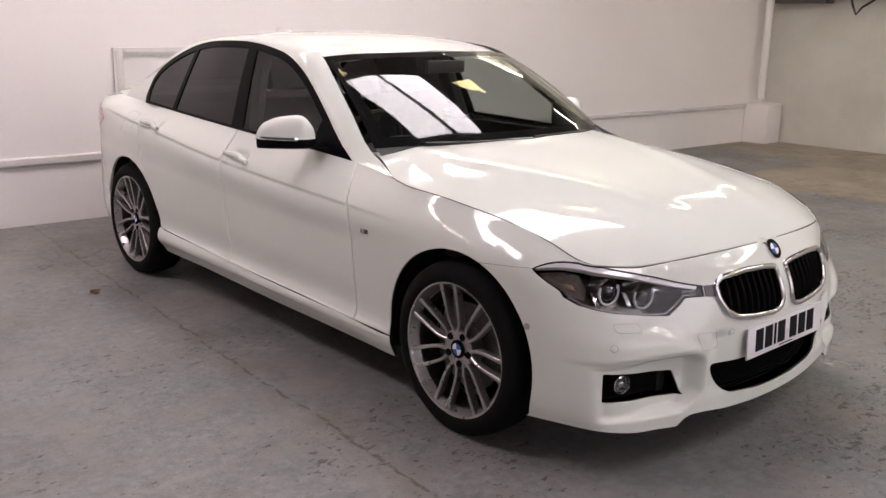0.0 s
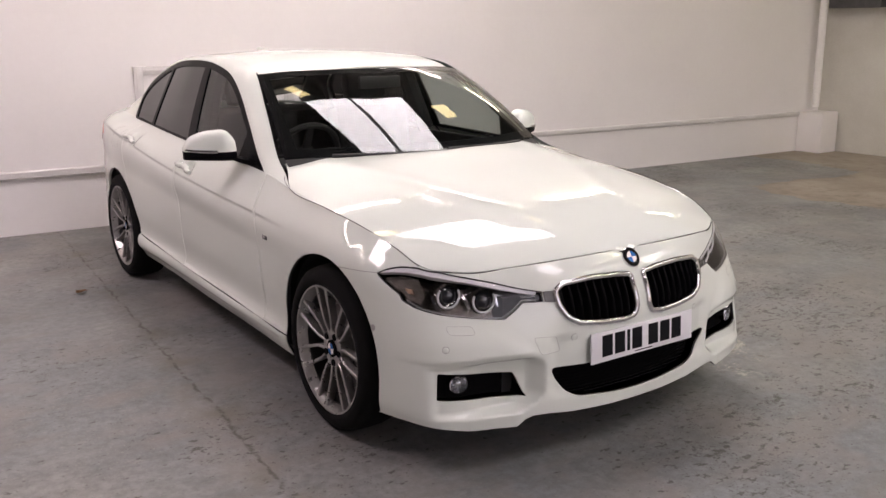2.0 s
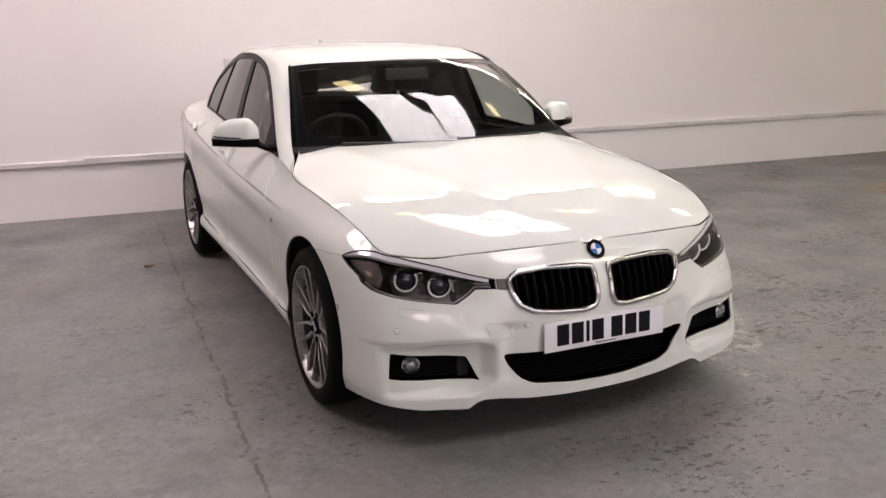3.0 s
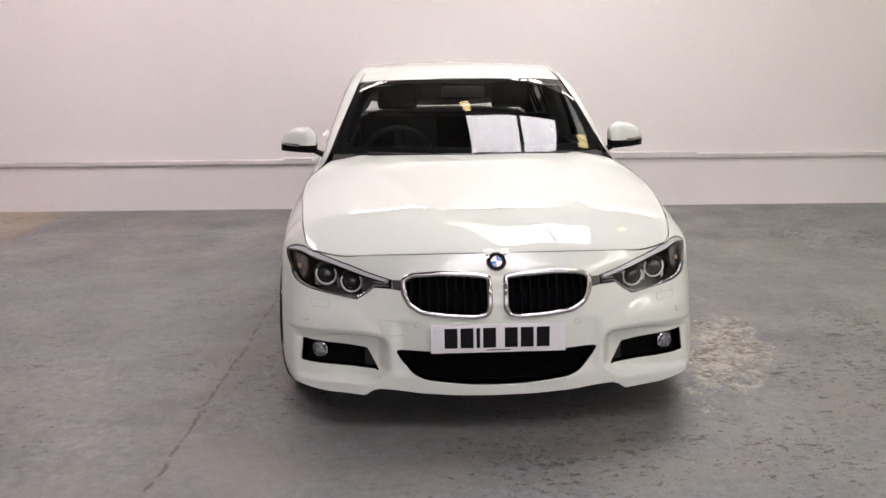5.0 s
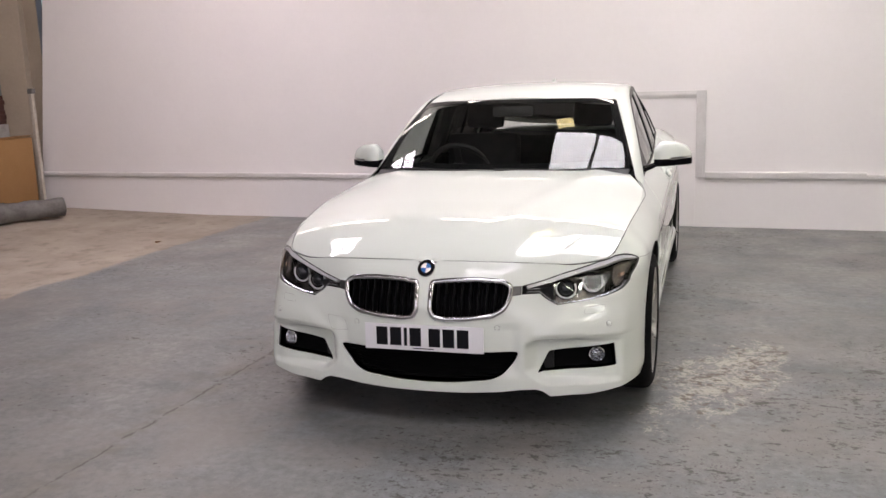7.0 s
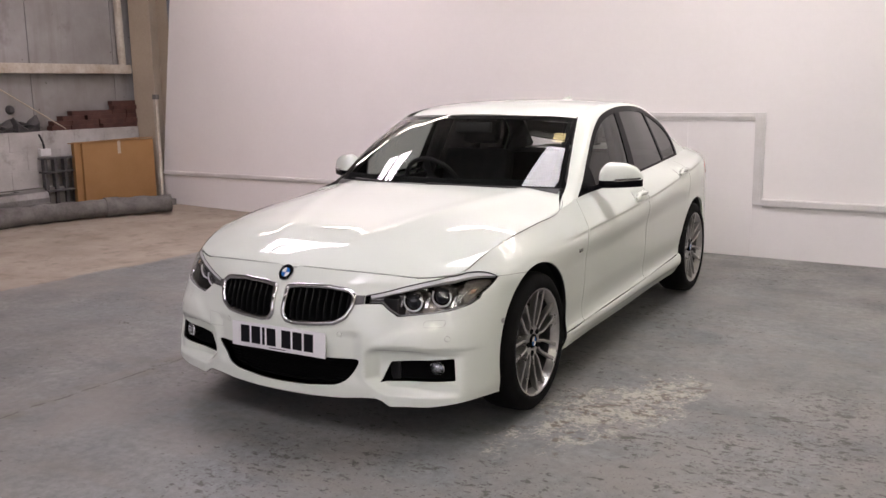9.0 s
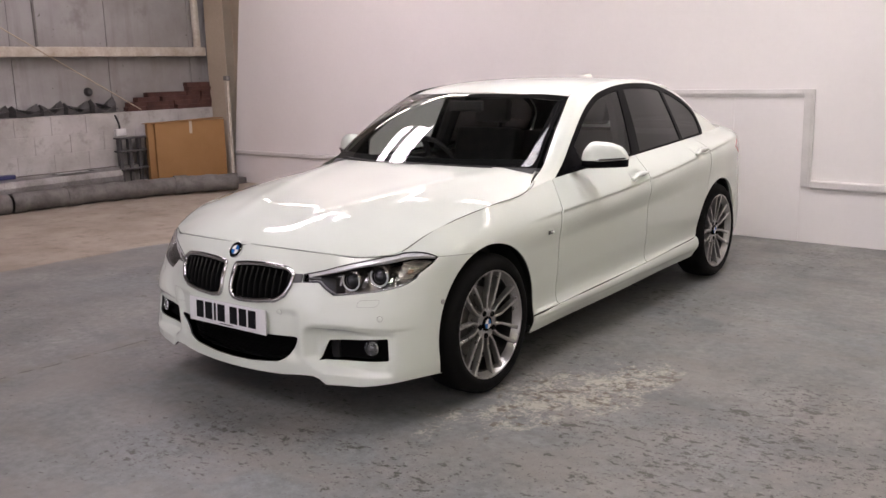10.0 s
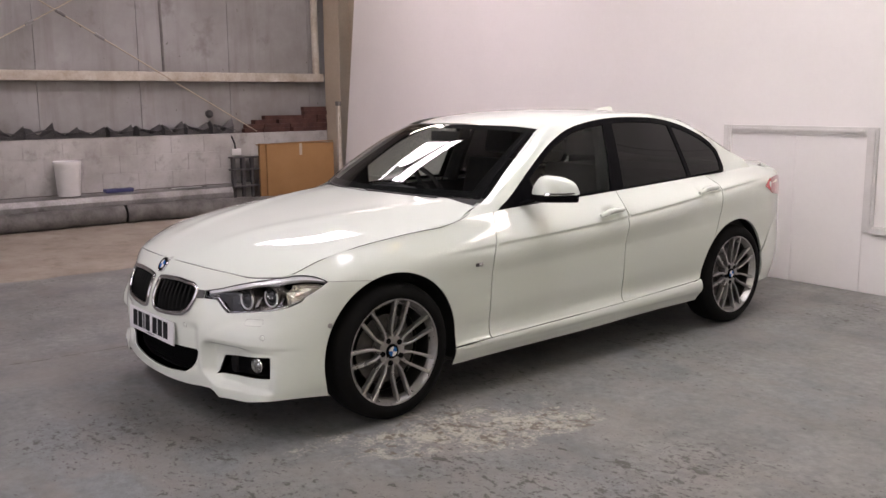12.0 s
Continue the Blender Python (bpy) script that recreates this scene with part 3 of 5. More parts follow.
def rounded(loop, r, n=4):
    """An outline with its corners rounded."""
    out = []
    for i, p in enumerate(loop):
        p, a, b = np.array(p), np.array(loop[i - 1]), np.array(loop[(i + 1) % len(loop)])
        da, db = a - p, b - p
        k = min(r, 0.45 * np.linalg.norm(da), 0.45 * np.linalg.norm(db))
        s, e = p + da / np.linalg.norm(da) * k, p + db / np.linalg.norm(db) * k
        for t in np.linspace(0, 1, n + 1):
            out.append(tuple((1 - t) ** 2 * s + 2 * t * (1 - t) * p + t**2 * e))
    return out


def inside(pts, loop):
    x, y = pts[:, 0], pts[:, 1]
    hit = np.zeros(len(pts), bool)
    for (ax, ay), (bx, by) in zip(loop, loop[1:] + loop[:1]):
        with np.errstate(divide="ignore", invalid="ignore"):
            hit ^= ((ay > y) != (by > y)) & (x < (bx - ax) * (y - ay) / (by - ay + 1e-15) + ax)
    return hit


def near(pts, loop):
    d = np.full(len(pts), 9.0)
    for a, b in zip(loop, loop[1:] + loop[:1]):
        a, b = np.array(a), np.array(b)
        t = np.clip(((pts - a) @ (b - a)) / ((b - a) @ (b - a) + 1e-15), 0, 1)
        d = np.minimum(d, np.linalg.norm(pts - a - t[:, None] * (b - a), axis=1))
    return d


def normals(f, uv, turn=1.0):
    e = 1.5e-3
    n = np.cross(f(uv + (e, 0)) - f(uv - (e, 0)), f(uv + (0, e)) - f(uv - (0, e))) * turn
    return n / (np.linalg.norm(n, axis=1, keepdims=True) + 1e-12)


def panel(name, f, loop, material, parent, holes=(), step=0.025, depth=0.014, turn=1.0, label="", lift=0.0, hole_depth=None, soft=0.0016, lines=(), dark_rim=True):
    """A sheet cut out of the surface f along a loop in its plane of uv, with holes, and with a folded edge."""
    loops = [dense(loop, step * 0.8)] + [dense(h, step * 0.8) for h in holes]
    lo, hi = np.min(loops[0], axis=0), np.max(loops[0], axis=0)
    a, b = np.meshgrid(np.arange(lo[0], hi[0] + step, step), np.arange(lo[1], hi[1] + step, step), indexing="ij")
    g = np.stack([a.ravel(), b.ravel()], 1)
    keep = inside(g, loops[0])
    for k, l in enumerate(loops):
        if k:
            keep &= ~inside(g, l)
        keep &= near(g, l) > 0.45 * step
    for line in lines:
        keep &= near(g, line) > 0.3 * step
    g = g[keep]
    flat, edges = [], []
    for l in loops:
        s = len(flat)
        flat += l
        edges += [(s + i, s + (i + 1) % len(l)) for i in range(len(l))]
    for line in lines:
        q = np.array(line)
        ok = inside(q, loops[0])
        for k, l in enumerate(loops):
            ok &= near(q, l) > 0.25 * step
        for i in range(len(q)):
            if ok[i]:
                flat.append(tuple(q[i]))
                if i and ok[i - 1]:
                    edges.append((len(flat) - 2, len(flat) - 1))
    verts = [Vector(p) for p in flat] + [Vector(p) for p in g]
    vs, _, fs, *_ = delaunay_2d_cdt(verts, edges, [], 0, 1e-6)
    uv = np.array([tuple(v) for v in vs])
    mid = np.array([uv[list(t)].mean(0) for t in fs])
    ok = inside(mid, loops[0])
    for l in loops[1:]:
        ok &= ~inside(mid, l)
    faces = [tuple(t) for t, o in zip(fs, ok) if o]
    n = normals(f, uv, turn)
    p = f(uv) + lift * n
    # Painted panels: fold blackened below the edge, in place of shade in the gaps.
    gap_shaded, dark = dark_rim and material is PAINT and depth > .01, []
    p, n, faces = p.tolist(), n.tolist(), [t if turn > 0 else t[::-1] for t in faces]
    for k, l in enumerate(loops):
        l = np.array(l)
        nn = normals(f, l, turn)
        pp = f(l) + lift * nn
        d = depth if k == 0 or hole_depth is None else hole_depth
        along = np.roll(pp, -1, 0) - np.roll(pp, 1, 0)
        out = np.cross(along, nn)
        out /= np.linalg.norm(out, axis=1, keepdims=True) + 1e-12
        area = np.sum(l[:, 0] * np.roll(l[:, 1], -1) - l[:, 1] * np.roll(l[:, 0], -1))
        out *= (1 if area > 0 else -1) * turn * (1 if k == 0 else -1)
        rings = [(pp, nn * 0.75 + out * 0.65), (pp + out * soft - nn * soft, out)]
        rings += [(pp + out * soft - nn * .004, out)] if gap_shaded else []
        rings += [(pp + out * soft - nn * d, out)]
        s = len(p)
        for ring, norm in rings:
            p += ring.tolist()
            n += norm.tolist()
        m = len(l)
        flip = (area > 0) == (turn > 0)
        flip = flip if k == 0 else not flip
        for r in range(len(rings) - 1):
            for i in range(m):
                j = (i + 1) % m
                q = (s + r * m + i, s + r * m + j, s + (r + 1) * m + j, s + (r + 1) * m + i)
                faces.append(q[::-1] if flip else q)
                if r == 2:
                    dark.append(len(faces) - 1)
    me = bpy.data.meshes.new(name)
    me.from_pydata(p, [], faces)
    me.polygons.foreach_set("use_smooth", [True] * len(me.polygons))
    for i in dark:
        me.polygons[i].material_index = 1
    me.validate()
    if len(me.vertices) == len(n):
        me.normals_split_custom_set_from_vertices([Vector(v).normalized() for v in n])
    ob = part(name, me, material, parent, label, 0)
    # Second material: black for the fold faces that carry the gap shade.
    if gap_shaded:
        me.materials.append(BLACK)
    return ob


# bonnet: height over (x, y), held by the middle line and its edge
HOOD_MID = Line((-.72, .715), (-.69, .737), (-.65, .762), (-.58, .797), (-.40, .852), (-.10, .906), (.20, .948), (.48, .982), (.60, .990), (.80, .995))
EDGE = [(.0, -.690, .737), (.15, -.685, .736), (.30, -.668, .732), (.48, -.625, .722), (.63, -.556, .709), (.738, -.467, .724), (.776, -.335, .778), (.797, -.14, .822), (.816, .1, .854), (.808, .45, .888), (.745, .60, .93), (.70, .72, .945)]
edge_p = np.array(EDGE)
edge_k = np.r_[0, np.cumsum(np.linalg.norm(np.diff(edge_p, axis=0), axis=1))]
edge_fine = hermite(edge_k, edge_p, slopes(edge_k, edge_p), np.linspace(0, edge_k[-1], 300))
edge_fine[:, 1] = np.maximum.accumulate(edge_fine[:, 1])


def hood(xy):
    xy = np.atleast_2d(np.asarray(xy, float))
    x, y = np.abs(xy[:, 0]), xy[:, 1]
    xe = np.maximum(np.interp(y, edge_fine[:, 1], edge_fine[:, 0]), 0.02)
    ze = np.interp(y, edge_fine[:, 1], edge_fine[:, 2])
    s = np.clip(x / xe, 0, 1.1)
    z = HOOD_MID(np.clip(y, -.72, .8)) + (ze - HOOD_MID(np.clip(y, -.72, .8))) * s**3.0
    ridge = 0.20 + 0.36 * smooth(y, -.75, .7)
    z += 0.005 * np.exp(-((x - ridge) / 0.065) ** 2) * smooth(y, -.66, -.4)
    return np.stack([xy[:, 0], y, z], 1)


# glasshouse: side surface over (y, z)
BELT_X = Line((.40, .812), (.77, .787), (1.3, .788), (2.0, .766), (2.5, .740), (2.85, .722), (3.2, .69))
BELT_Z = Line((.40, .885), (.77, .918), (1.3, .935), (2.0, .955), (2.5, .972), (2.85, .984), (3.2, 1.0))


def house(side):
    def f(yz):
        yz = np.atleast_2d(np.asarray(yz, float))
        y, z = yz[:, 0], yz[:, 1]
        d = z - BELT_Z(np.clip(y, .4, 3.2))
        x = BELT_X(np.clip(y, .4, 3.2)) - (0.30 + 0.10 * smooth(y, 2.0, 2.8)) * d - 0.18 * d * np.abs(d)
        return np.stack([side * x, y, z], 1)
    return f


SCREEN_LOW = Line((0, .47, .975), (.35, .521, .975), (.60, .619, .972), (.725, .69, .965), (.80, .76, .96))
SCREEN_TOP = Line((0, 1.125, 1.342), (.30, 1.156, 1.340), (.48, 1.206, 1.333), (.580, 1.248, 1.321), (.65, 1.29, 1.31))


def screen(st):
    """Windscreen: s across, -1 to 1; t up, 0 to 1."""
    st = np.atleast_2d(np.asarray(st, float))
    s, t = st[:, 0], st[:, 1]
    a, b = SCREEN_LOW(np.abs(s) * .725), SCREEN_TOP(np.abs(s) * .580)
    x = s * (.737 + (.590 - .737) * t)
    yz = a + (b - a) * t[:, None]
    bulge = 0.028 * 4 * t * (1 - t)
    return np.stack([x, yz[:, 0] - 0.5 * bulge, yz[:, 1] + 0.86 * bulge], 1)


ROOF_MID = Line((1.0, 1.30), (1.125, 1.338), (1.25, 1.364), (1.5, 1.397), (1.8, 1.414), (2.1, 1.413), (2.4, 1.394), (2.62, 1.360), (2.9, 1.28))
# where roof, screens and side rail meet: by y, x and z
RAIL_IN = Line((.45, .806, .889), (.60, .755, .930), (.69, .738, .962), (.90, .682, 1.102), (1.10, .626, 1.228), (1.248, .587, 1.317), (1.5, .548, 1.368), (1.8, .536, 1.388), (2.1, .527, 1.387), (2.4, .513, 1.368),
               (2.62, .510, 1.338), (2.9, .540, 1.235), (3.15, .590, 1.105), (3.30, .628, 1.035))


def roof(xy):
    xy = np.atleast_2d(np.asarray(xy, float))
    x, y = xy[:, 0], np.clip(xy[:, 1], 1.0, 2.9)
    e = RAIL_IN(y)
    s = np.abs(x) / e[:, 0]
    zf = SCREEN_TOP(np.clip(np.abs(x), 0, .6))
    mid = ROOF_MID(np.clip(y - (zf[:, 0] - 1.125) * smooth(y, 1.6, 1.2), 1.0, 2.9))
    z = mid + (e[:, 1] - ROOF_MID(y)) * s**2.4
    return np.stack([x, xy[:, 1], z], 1)


# upper edge of the side windows, by y and z
DLO = [(.735, .910), (.84, .968), (1.024, 1.098), (1.245, 1.238), (1.43, 1.312), (1.60, 1.343), (1.85, 1.364), (2.1, 1.362), (2.3, 1.350), (2.52, 1.313), (2.68, 1.263), (2.80, 1.205), (2.86, 1.155), (2.895, 1.085), (2.907, 1.0)]
DLO_F = Line(*DLO)


def loft(a, b, bulge, rows=7):
    """A skin between two rows of points, bulging outwards."""
    bm = bmesh.new()
    grid = []
    for i, (p, q) in enumerate(zip(a, b)):
        p, q = Vector(p), Vector(q)
        w = bulge[i] if isinstance(bulge, (list, tuple, np.ndarray)) else bulge
        out = Vector((math.copysign(1, p.x + q.x), 0, 0.9)).normalized()
        grid.append([bm.verts.new(p.lerp(q, t) + out * w * 4 * t * (1 - t)) for t in np.linspace(0, 1, rows)])
    for p, q in zip(grid, grid[1:]):
        for k in range(rows - 1):
            bm.faces.new((p[k], p[k + 1], q[k + 1], q[k]))
    bmesh.ops.remove_doubles(bm, verts=bm.verts, dist=1e-5)
    return bm


def arc(cy, r, a0, a1, n=40):
    return [(cy + r * math.cos(radians(a)), AXLE_Z + r * math.sin(radians(a))) for a in np.linspace(a0, a1, n)]


GAP = 0.0068
# ---- outlines seen from the front (x, z)
LAMP_TOP = [(.405, .640), (.50, .662), (.60, .690), (.70, .715), (.755, .7265)]
LAMP_TIP = [(-.425, .7270), (-.330, .6995), (-.384, .664), (-.431, .639)]                # round the corner, by y and z
LAMP_LOW = [(.823, .6205), (.803, .601), (.74, .581), (.64, .567), (.545, .557), (.50, .585), (.475, .606), (.405, .606)]
KIDNEY = [(.032, .655), (.10, .664), (.22, .669), (.33, .660), (.362, .640), (.358, .595), (.335, .552), (.29, .527), (.20, .516), (.09, .510), (.045, .518), (.030, .545)]
INTAKE = [(-.40, .372), (-.30, .372), (.30, .372), (.40, .372), (.375, .325), (.335, .275), (.28, .246), (.12, .229), (0, .226), (-.12, .229), (-.28, .246), (-.335, .275), (-.375, .325)]
FOG = [(.508, .362), (.60, .372), (.70, .382), (.772, .388), (.777, .340), (.782, .292), (.70, .286), (.60, .278), (.462, .268)]



GLASS_DARK = glassy("dark_tinted_glass", (0.022, 0.021, 0.021), 0.9, 0.0, 1.38)
GLASS_SIDE = glassy("tinted_door_glass", (0.48, 0.53, 0.50), 0.9, 0.0, 1.38)
GLASS_SCREEN = glassy("windscreen_glass", (0.72, 0.76, 0.74))
GLASS_CLEAR = glassy("clear_lens", (0.92, 0.93, 0.94), 0.9, 0.0, 1.42)
GLOSS_BLACK = Nodes("gloss_black_trim", (0.005, 0.005, 0.006), 0.25, 0, 0.0, 0.03).m
SEAM_GREY = Nodes("grey_seam", (0.24, 0.235, 0.23), 0.6).m
MATT_BLACK = Nodes("matt_black_plastic", (0.004, 0.004, 0.0045), 0.8, 0, 0, 0.06).m
CHROME = Nodes("chrome", (0.62, 0.62, 0.63), 0.09, 1.0).m
RUBBER = worn("tyre_rubber", (0.0055, 0.0055, 0.006), (0.010, 0.0095, 0.009), 0.8, 12, 200, bump=0.2, spec=0.1)
ALLOY = worn("machined_alloy", (0.42, 0.41, 0.40), (0.34, 0.33, 0.325), 0.30, 30, 300, 0.75, bump=0.03)
ALLOY_DARK = worn("dark_alloy", (0.14, 0.135, 0.135), (0.09, 0.09, 0.09), 0.38, 20, 200, 0.9, bump=0.03)
DARK_CLOTH = worn("dark_interior", (0.02, 0.02, 0.021), (0.012, 0.012, 0.013), 0.85, 15, 250)
STEEL = worn("brake_steel", (0.13, 0.125, 0.12), (0.08, 0.075, 0.07), 0.4, 20, 200, 0.9)


def build_body(car):
    lamp = front(LAMP_TOP) + flank(LAMP_TIP) + front(LAMP_LOW)
    arch_low = flank(arc(0, ARCH_F, 206, 109, 30))
    foot = front([(0, .186), (.15, .187), (.30, .194), (.40, .206), (.462, .209), (.490, .200), (.522, .178), (.60, .183)])
    foot += [(u, 0.003) for u in np.linspace(foot[-1][0] + 0.08, arch_low[0][0] - 0.02, 5)]
    seam = flank([(-.225, .6915)])
    crown = [(u, V_MAX) for u in np.linspace(lamp[2][0], 0, 14)]
    half = foot + arch_low + seam + lamp[6:] + lamp[:3] + crown
    bumper = panel("front_bumper", skin, half + mirrored(half)[1:-1], PAINT, car, step=0.009, hole_depth=0.012,
                   holes=[front(KIDNEY), mirrored(front(KIDNEY)), front(rounded(INTAKE, .022)), rounded(front(FOG), .010), mirrored(rounded(front(FOG), .010))],
                   label="white sculpted front bumper with deep air intakes")
    for side in (1, -1):
        joint = dense([lamp[6]] + seam + [arch_low[-1]], .02, False)
        n = normals(skin, np.array(joint))
        pts = [Vector((side * p[0], p[1], p[2])) for p in skin(joint) + .0002 * n]
        part("bumper_seam", tube(pts, .0010, 5), SEAM_GREY, bumper)
    rim_front = flank(arc(0, ARCH_F, 108, -6.3, 38))
    rim_rear = flank(arc(WHEELBASE, ARCH_R, 186, 137, 22))
    rim_back = flank(arc(WHEELBASE, ARCH_R, 136, -20, 40))
    top = lambda y0, y1, n=16: [(u, V_MAX) for u in np.linspace(flank_top(y0), flank_top(y1), n)]
    door_a = flank([(.612, .289), (.612, .42), (.614, .55), (.622, .70), (.66, .80)]) + [(flank_top(.715), V_MAX)]
    door_b = flank([(1.672, .311), (1.672, .50), (1.678, .70), (1.69, .85)]) + [(flank_top(1.70), V_MAX)]
    door_c = [rim_rear[-1]] + flank([(2.575, .66), (2.605, .76), (2.63, .87)]) + [(flank_top(2.66), V_MAX)]
    shift = lambda line, d: [(u + d, v) for u, v in line]
    loops = {
        "front_fender": [(lamp[2][0] + .004, V_MAX)] + lamp[2:7] + seam + rim_front + flank([(.45, .287)]) + shift(door_a, -GAP / 2) + top(.69, -.45, 24)[:-1],
        "front_door": shift(door_a, GAP / 2)[:1] + flank([(1.1, .298)]) + shift(door_b, -GAP / 2) + top(1.66, .75) + shift(door_a, GAP / 2)[:0:-1],
        "rear_door": shift(door_b, GAP / 2)[:1] + flank([(2.1, .330), (2.42, .344)]) + [p for p in rim_rear if p[1] > flank([(2.42, .347)])[0][1]] + shift(door_c, -GAP / 2)[1:] + top(2.63, 1.72) + shift(door_b, GAP / 2)[:0:-1],
        "quarter_panel": shift(door_c, GAP / 2)[:1] + rim_back[:30] + flank([(3.30, .60), (3.45, .64), (3.60, .66)]) + flank([(3.62, .80), (3.60, .95)]) + top(3.56, 2.69, 20) + shift(door_c, GAP / 2)[:0:-1],
        "side_skirt": [(rim_front[-1][0] + .0, .003)] + [(u, .003) for u in np.linspace(rim_front[-1][0] + .03, rim_rear[0][0] - .015, 20)] + rim_rear[:5] + flank([(2.39, .3385), (2.1, .3252), (1.67, .3062), (1.1, .2930), (.612, .2840), (.45, .2765), (.378, .2715)]),
    }
    made = {}
    ys = np.linspace(.32, 3.30, 110)
    folds = [flank([(float(y), float(CREASE(y)[0]) + dz) for y in ys]) for dz in (.005, -.001, -.006, -.011, -.018, -.028)]
    for side in (1, -1):
        for name, loop in loops.items():
            lines = [] if name == "side_skirt" else folds if side > 0 else [mirrored(q) for q in folds]
            made[name, side] = panel(name, skin, loop if side > 0 else mirrored(loop), PAINT, car, step=0.014, lines=lines, dark_rim=name != "quarter_panel")
    # rear bumper and tail, one sheet round the back
    back = [rim_back[30]] + rim_back[31:] + [(u, .003) for u in np.linspace(rim_back[-1][0] + .04, U_MAX, 16)]
    up = [(U_MAX, v) for v in (.2, .4)] + find([(.45, .66)], [0, 2], lo=3.5) + flank([(3.60, .655), (3.45, .635), (3.30, .595)])
    panel("rear_bumper", skin, back + up, PAINT, car, step=0.04, dark_rim=False)
    panel("rear_bumper", skin, mirrored(back + up), PAINT, car, step=0.04, dark_rim=False)
    return bumper, made, lamp


def flank_top(y):
    """u on the upper edge of the skin at y, on the side."""
    row = skin(np.stack([KU_FINE, np.full(len(KU_FINE), V_MAX)], 1))
    ok = KU_FINE > 0.55
    return float(np.interp(y, row[ok, 1], KU_FINE[ok]))


KU_FINE = np.linspace(0, U_MAX - 1.0, 600)


def build_upper(car, made):
    # bonnet
    line = [(x, y) for x, y, z in edge_fine[::6]]
    tail = [(.70, .722), (.60, .635), (.45, .565), (.25, .52), (0, .505)]
    half = [(0, -.6985)] + [(max(0, x - .0050), y + .0045 if y < -.5 else y) for x, y in line[2:]] + tail
    loop = half + [(-x, y) for x, y in half[::-1][1:-1]]
    panel("bonnet", hood, loop, PAINT, car, step=0.03, label="white bonnet with soft raised creases")
    # Black bars laid on the bonnet's side gaps, drawn in place of their shade.
    gap = [(x, y, z) for x, y, z in edge_fine[::4] if x > .739 and -.46 < y < .44] + [(.803, .485, .894), (.792, .525, .903), (.775, .560, .913), (.757, .585, .922)]
    for side in (1, -1):
        part("bonnet_gap_line", tube([(side * x, y, z + .0012) for x, y, z in gap], .0013, 6), BLACK, car)
    # roof
    ys = np.linspace(1.275, 2.60, 15)
    side = [(float(RAIL_IN(y)[0, 0]) + .004, float(y)) for y in ys]
    fr = [(s, float(SCREEN_TOP(s)[0, 0]) + .004) for s in np.linspace(0, .578, 11)]
    half = fr + side + [(.40, 2.64), (.2, 2.66), (0, 2.665)]
    panel("roof", roof, half + [(-x, y) for x, y in half[::-1][1:-1]], PAINT, car, step=0.04, dark_rim=False)
    # screens
    half = [(0, .02), (.5, .02), (.935, .02), (.955, .08), (.960, .5), (.960, .95), (.94, .965), (.5, .965), (0, .965)]
    pane = panel("windscreen", screen, half + [(-x, y) for x, y in half[::-1][1:-1]], GLASS_SCREEN, car, step=0.06, depth=.004, lift=-.003)
    pane.visible_shadow = False
    half = [(0, .02), (.5, .02), (.975, .02), (.985, .5), (.992, .988), (.5, .988), (0, .988)]
    inner = [(0, .09), (.5, .09), (.90, .095), (.925, .5), (.925, .90), (.5, .915), (0, .915)]
    panel("windscreen_border", screen, half + [(-x, y) for x, y in half[::-1][1:-1]], MATT_BLACK, car, holes=[inner + [(-x, y) for x, y in inner[::-1][1:-1]]], step=0.05, depth=.002, lift=-.0065)
    for side in (1, -1):
        g = house(side)
        # side rail, from the foot of the front pillar over the doors to the boot
        ys = np.r_[np.linspace(.45, .735, 6), np.linspace(.77, 2.84, 43), [2.86, 2.875, 2.888, 2.897, 2.904, 2.908, 2.98, 3.1, 3.28]]
        low, high, w = [], [], []
        for y in ys:
            if y < .735:
                z = float(BELT_Z(y)[0]) - .0
            elif y < 2.906:
                z = float(DLO_F(y)[0])
            else:
                z = float(BELT_Z(y)[0]) + .002
            low.append(g((y, z))[0] if y >= .735 else (side * np.interp(y, (.45, .735), (.808, float(g((.735, .910))[0, 0] * side))), y, np.interp(y, (.45, .735), (.888, .910))))
            if y >= 2.906:
                p = skin([(flank_top(y), V_MAX)])[0]
                low[-1] = (side * (p[0] + .002), y, p[2] - .001)
            q = RAIL_IN(y)[0]
            high.append((side * q[0], y, q[1]))
            w.append(0.012 * float(smooth(y, .6, 1.0)) * float(smooth(y, 3.25, 2.9)))
        part("side_rail", loft(low, high, w, 16), PAINT, car, "white front pillar and roof rail", 60)
        inside_of = lambda row: [(p[0] * .972, p[1] + .006, p[2] - .012) for p in row]
        part("rail_lining", loft(inside_of(low[6:]), inside_of(high[6:]), w[6:], 6), DARK_CLOTH, car, "", 60)
        # black window frame, glass panes, pillar cover
        rim = [(y, float(DLO_F(y)[0])) for y in np.r_[np.linspace(.745, 2.84, 47), 2.86, 2.875, 2.888, 2.897, 2.904]]
        low = [(2.885, .990), (2.5, .977), (2.0, .960), (1.3, .939), (.78, .917)]
        def shrink(pts, d):
            c = []
            for i, p in enumerate(pts):
                a, b = np.array(pts[i - 1]), np.array(pts[(i + 1) % len(pts)])
                t = (b - a) / (np.linalg.norm(b - a) + 1e-9)
                c.append((p[0] + d * t[1], p[1] - d * t[0]))
            return c
        glass = shrink(rim, .030)[1:-1]
        gl = lambda lo, hi: [(y, z) for y, z in glass if lo < y < hi]
        edge_z = lambda y: float(np.interp(y, [p[0] for p in glass], [p[1] for p in glass]))
        b_low = lambda y: float(BELT_Z(y)[0]) + .014
        outer = rim + low
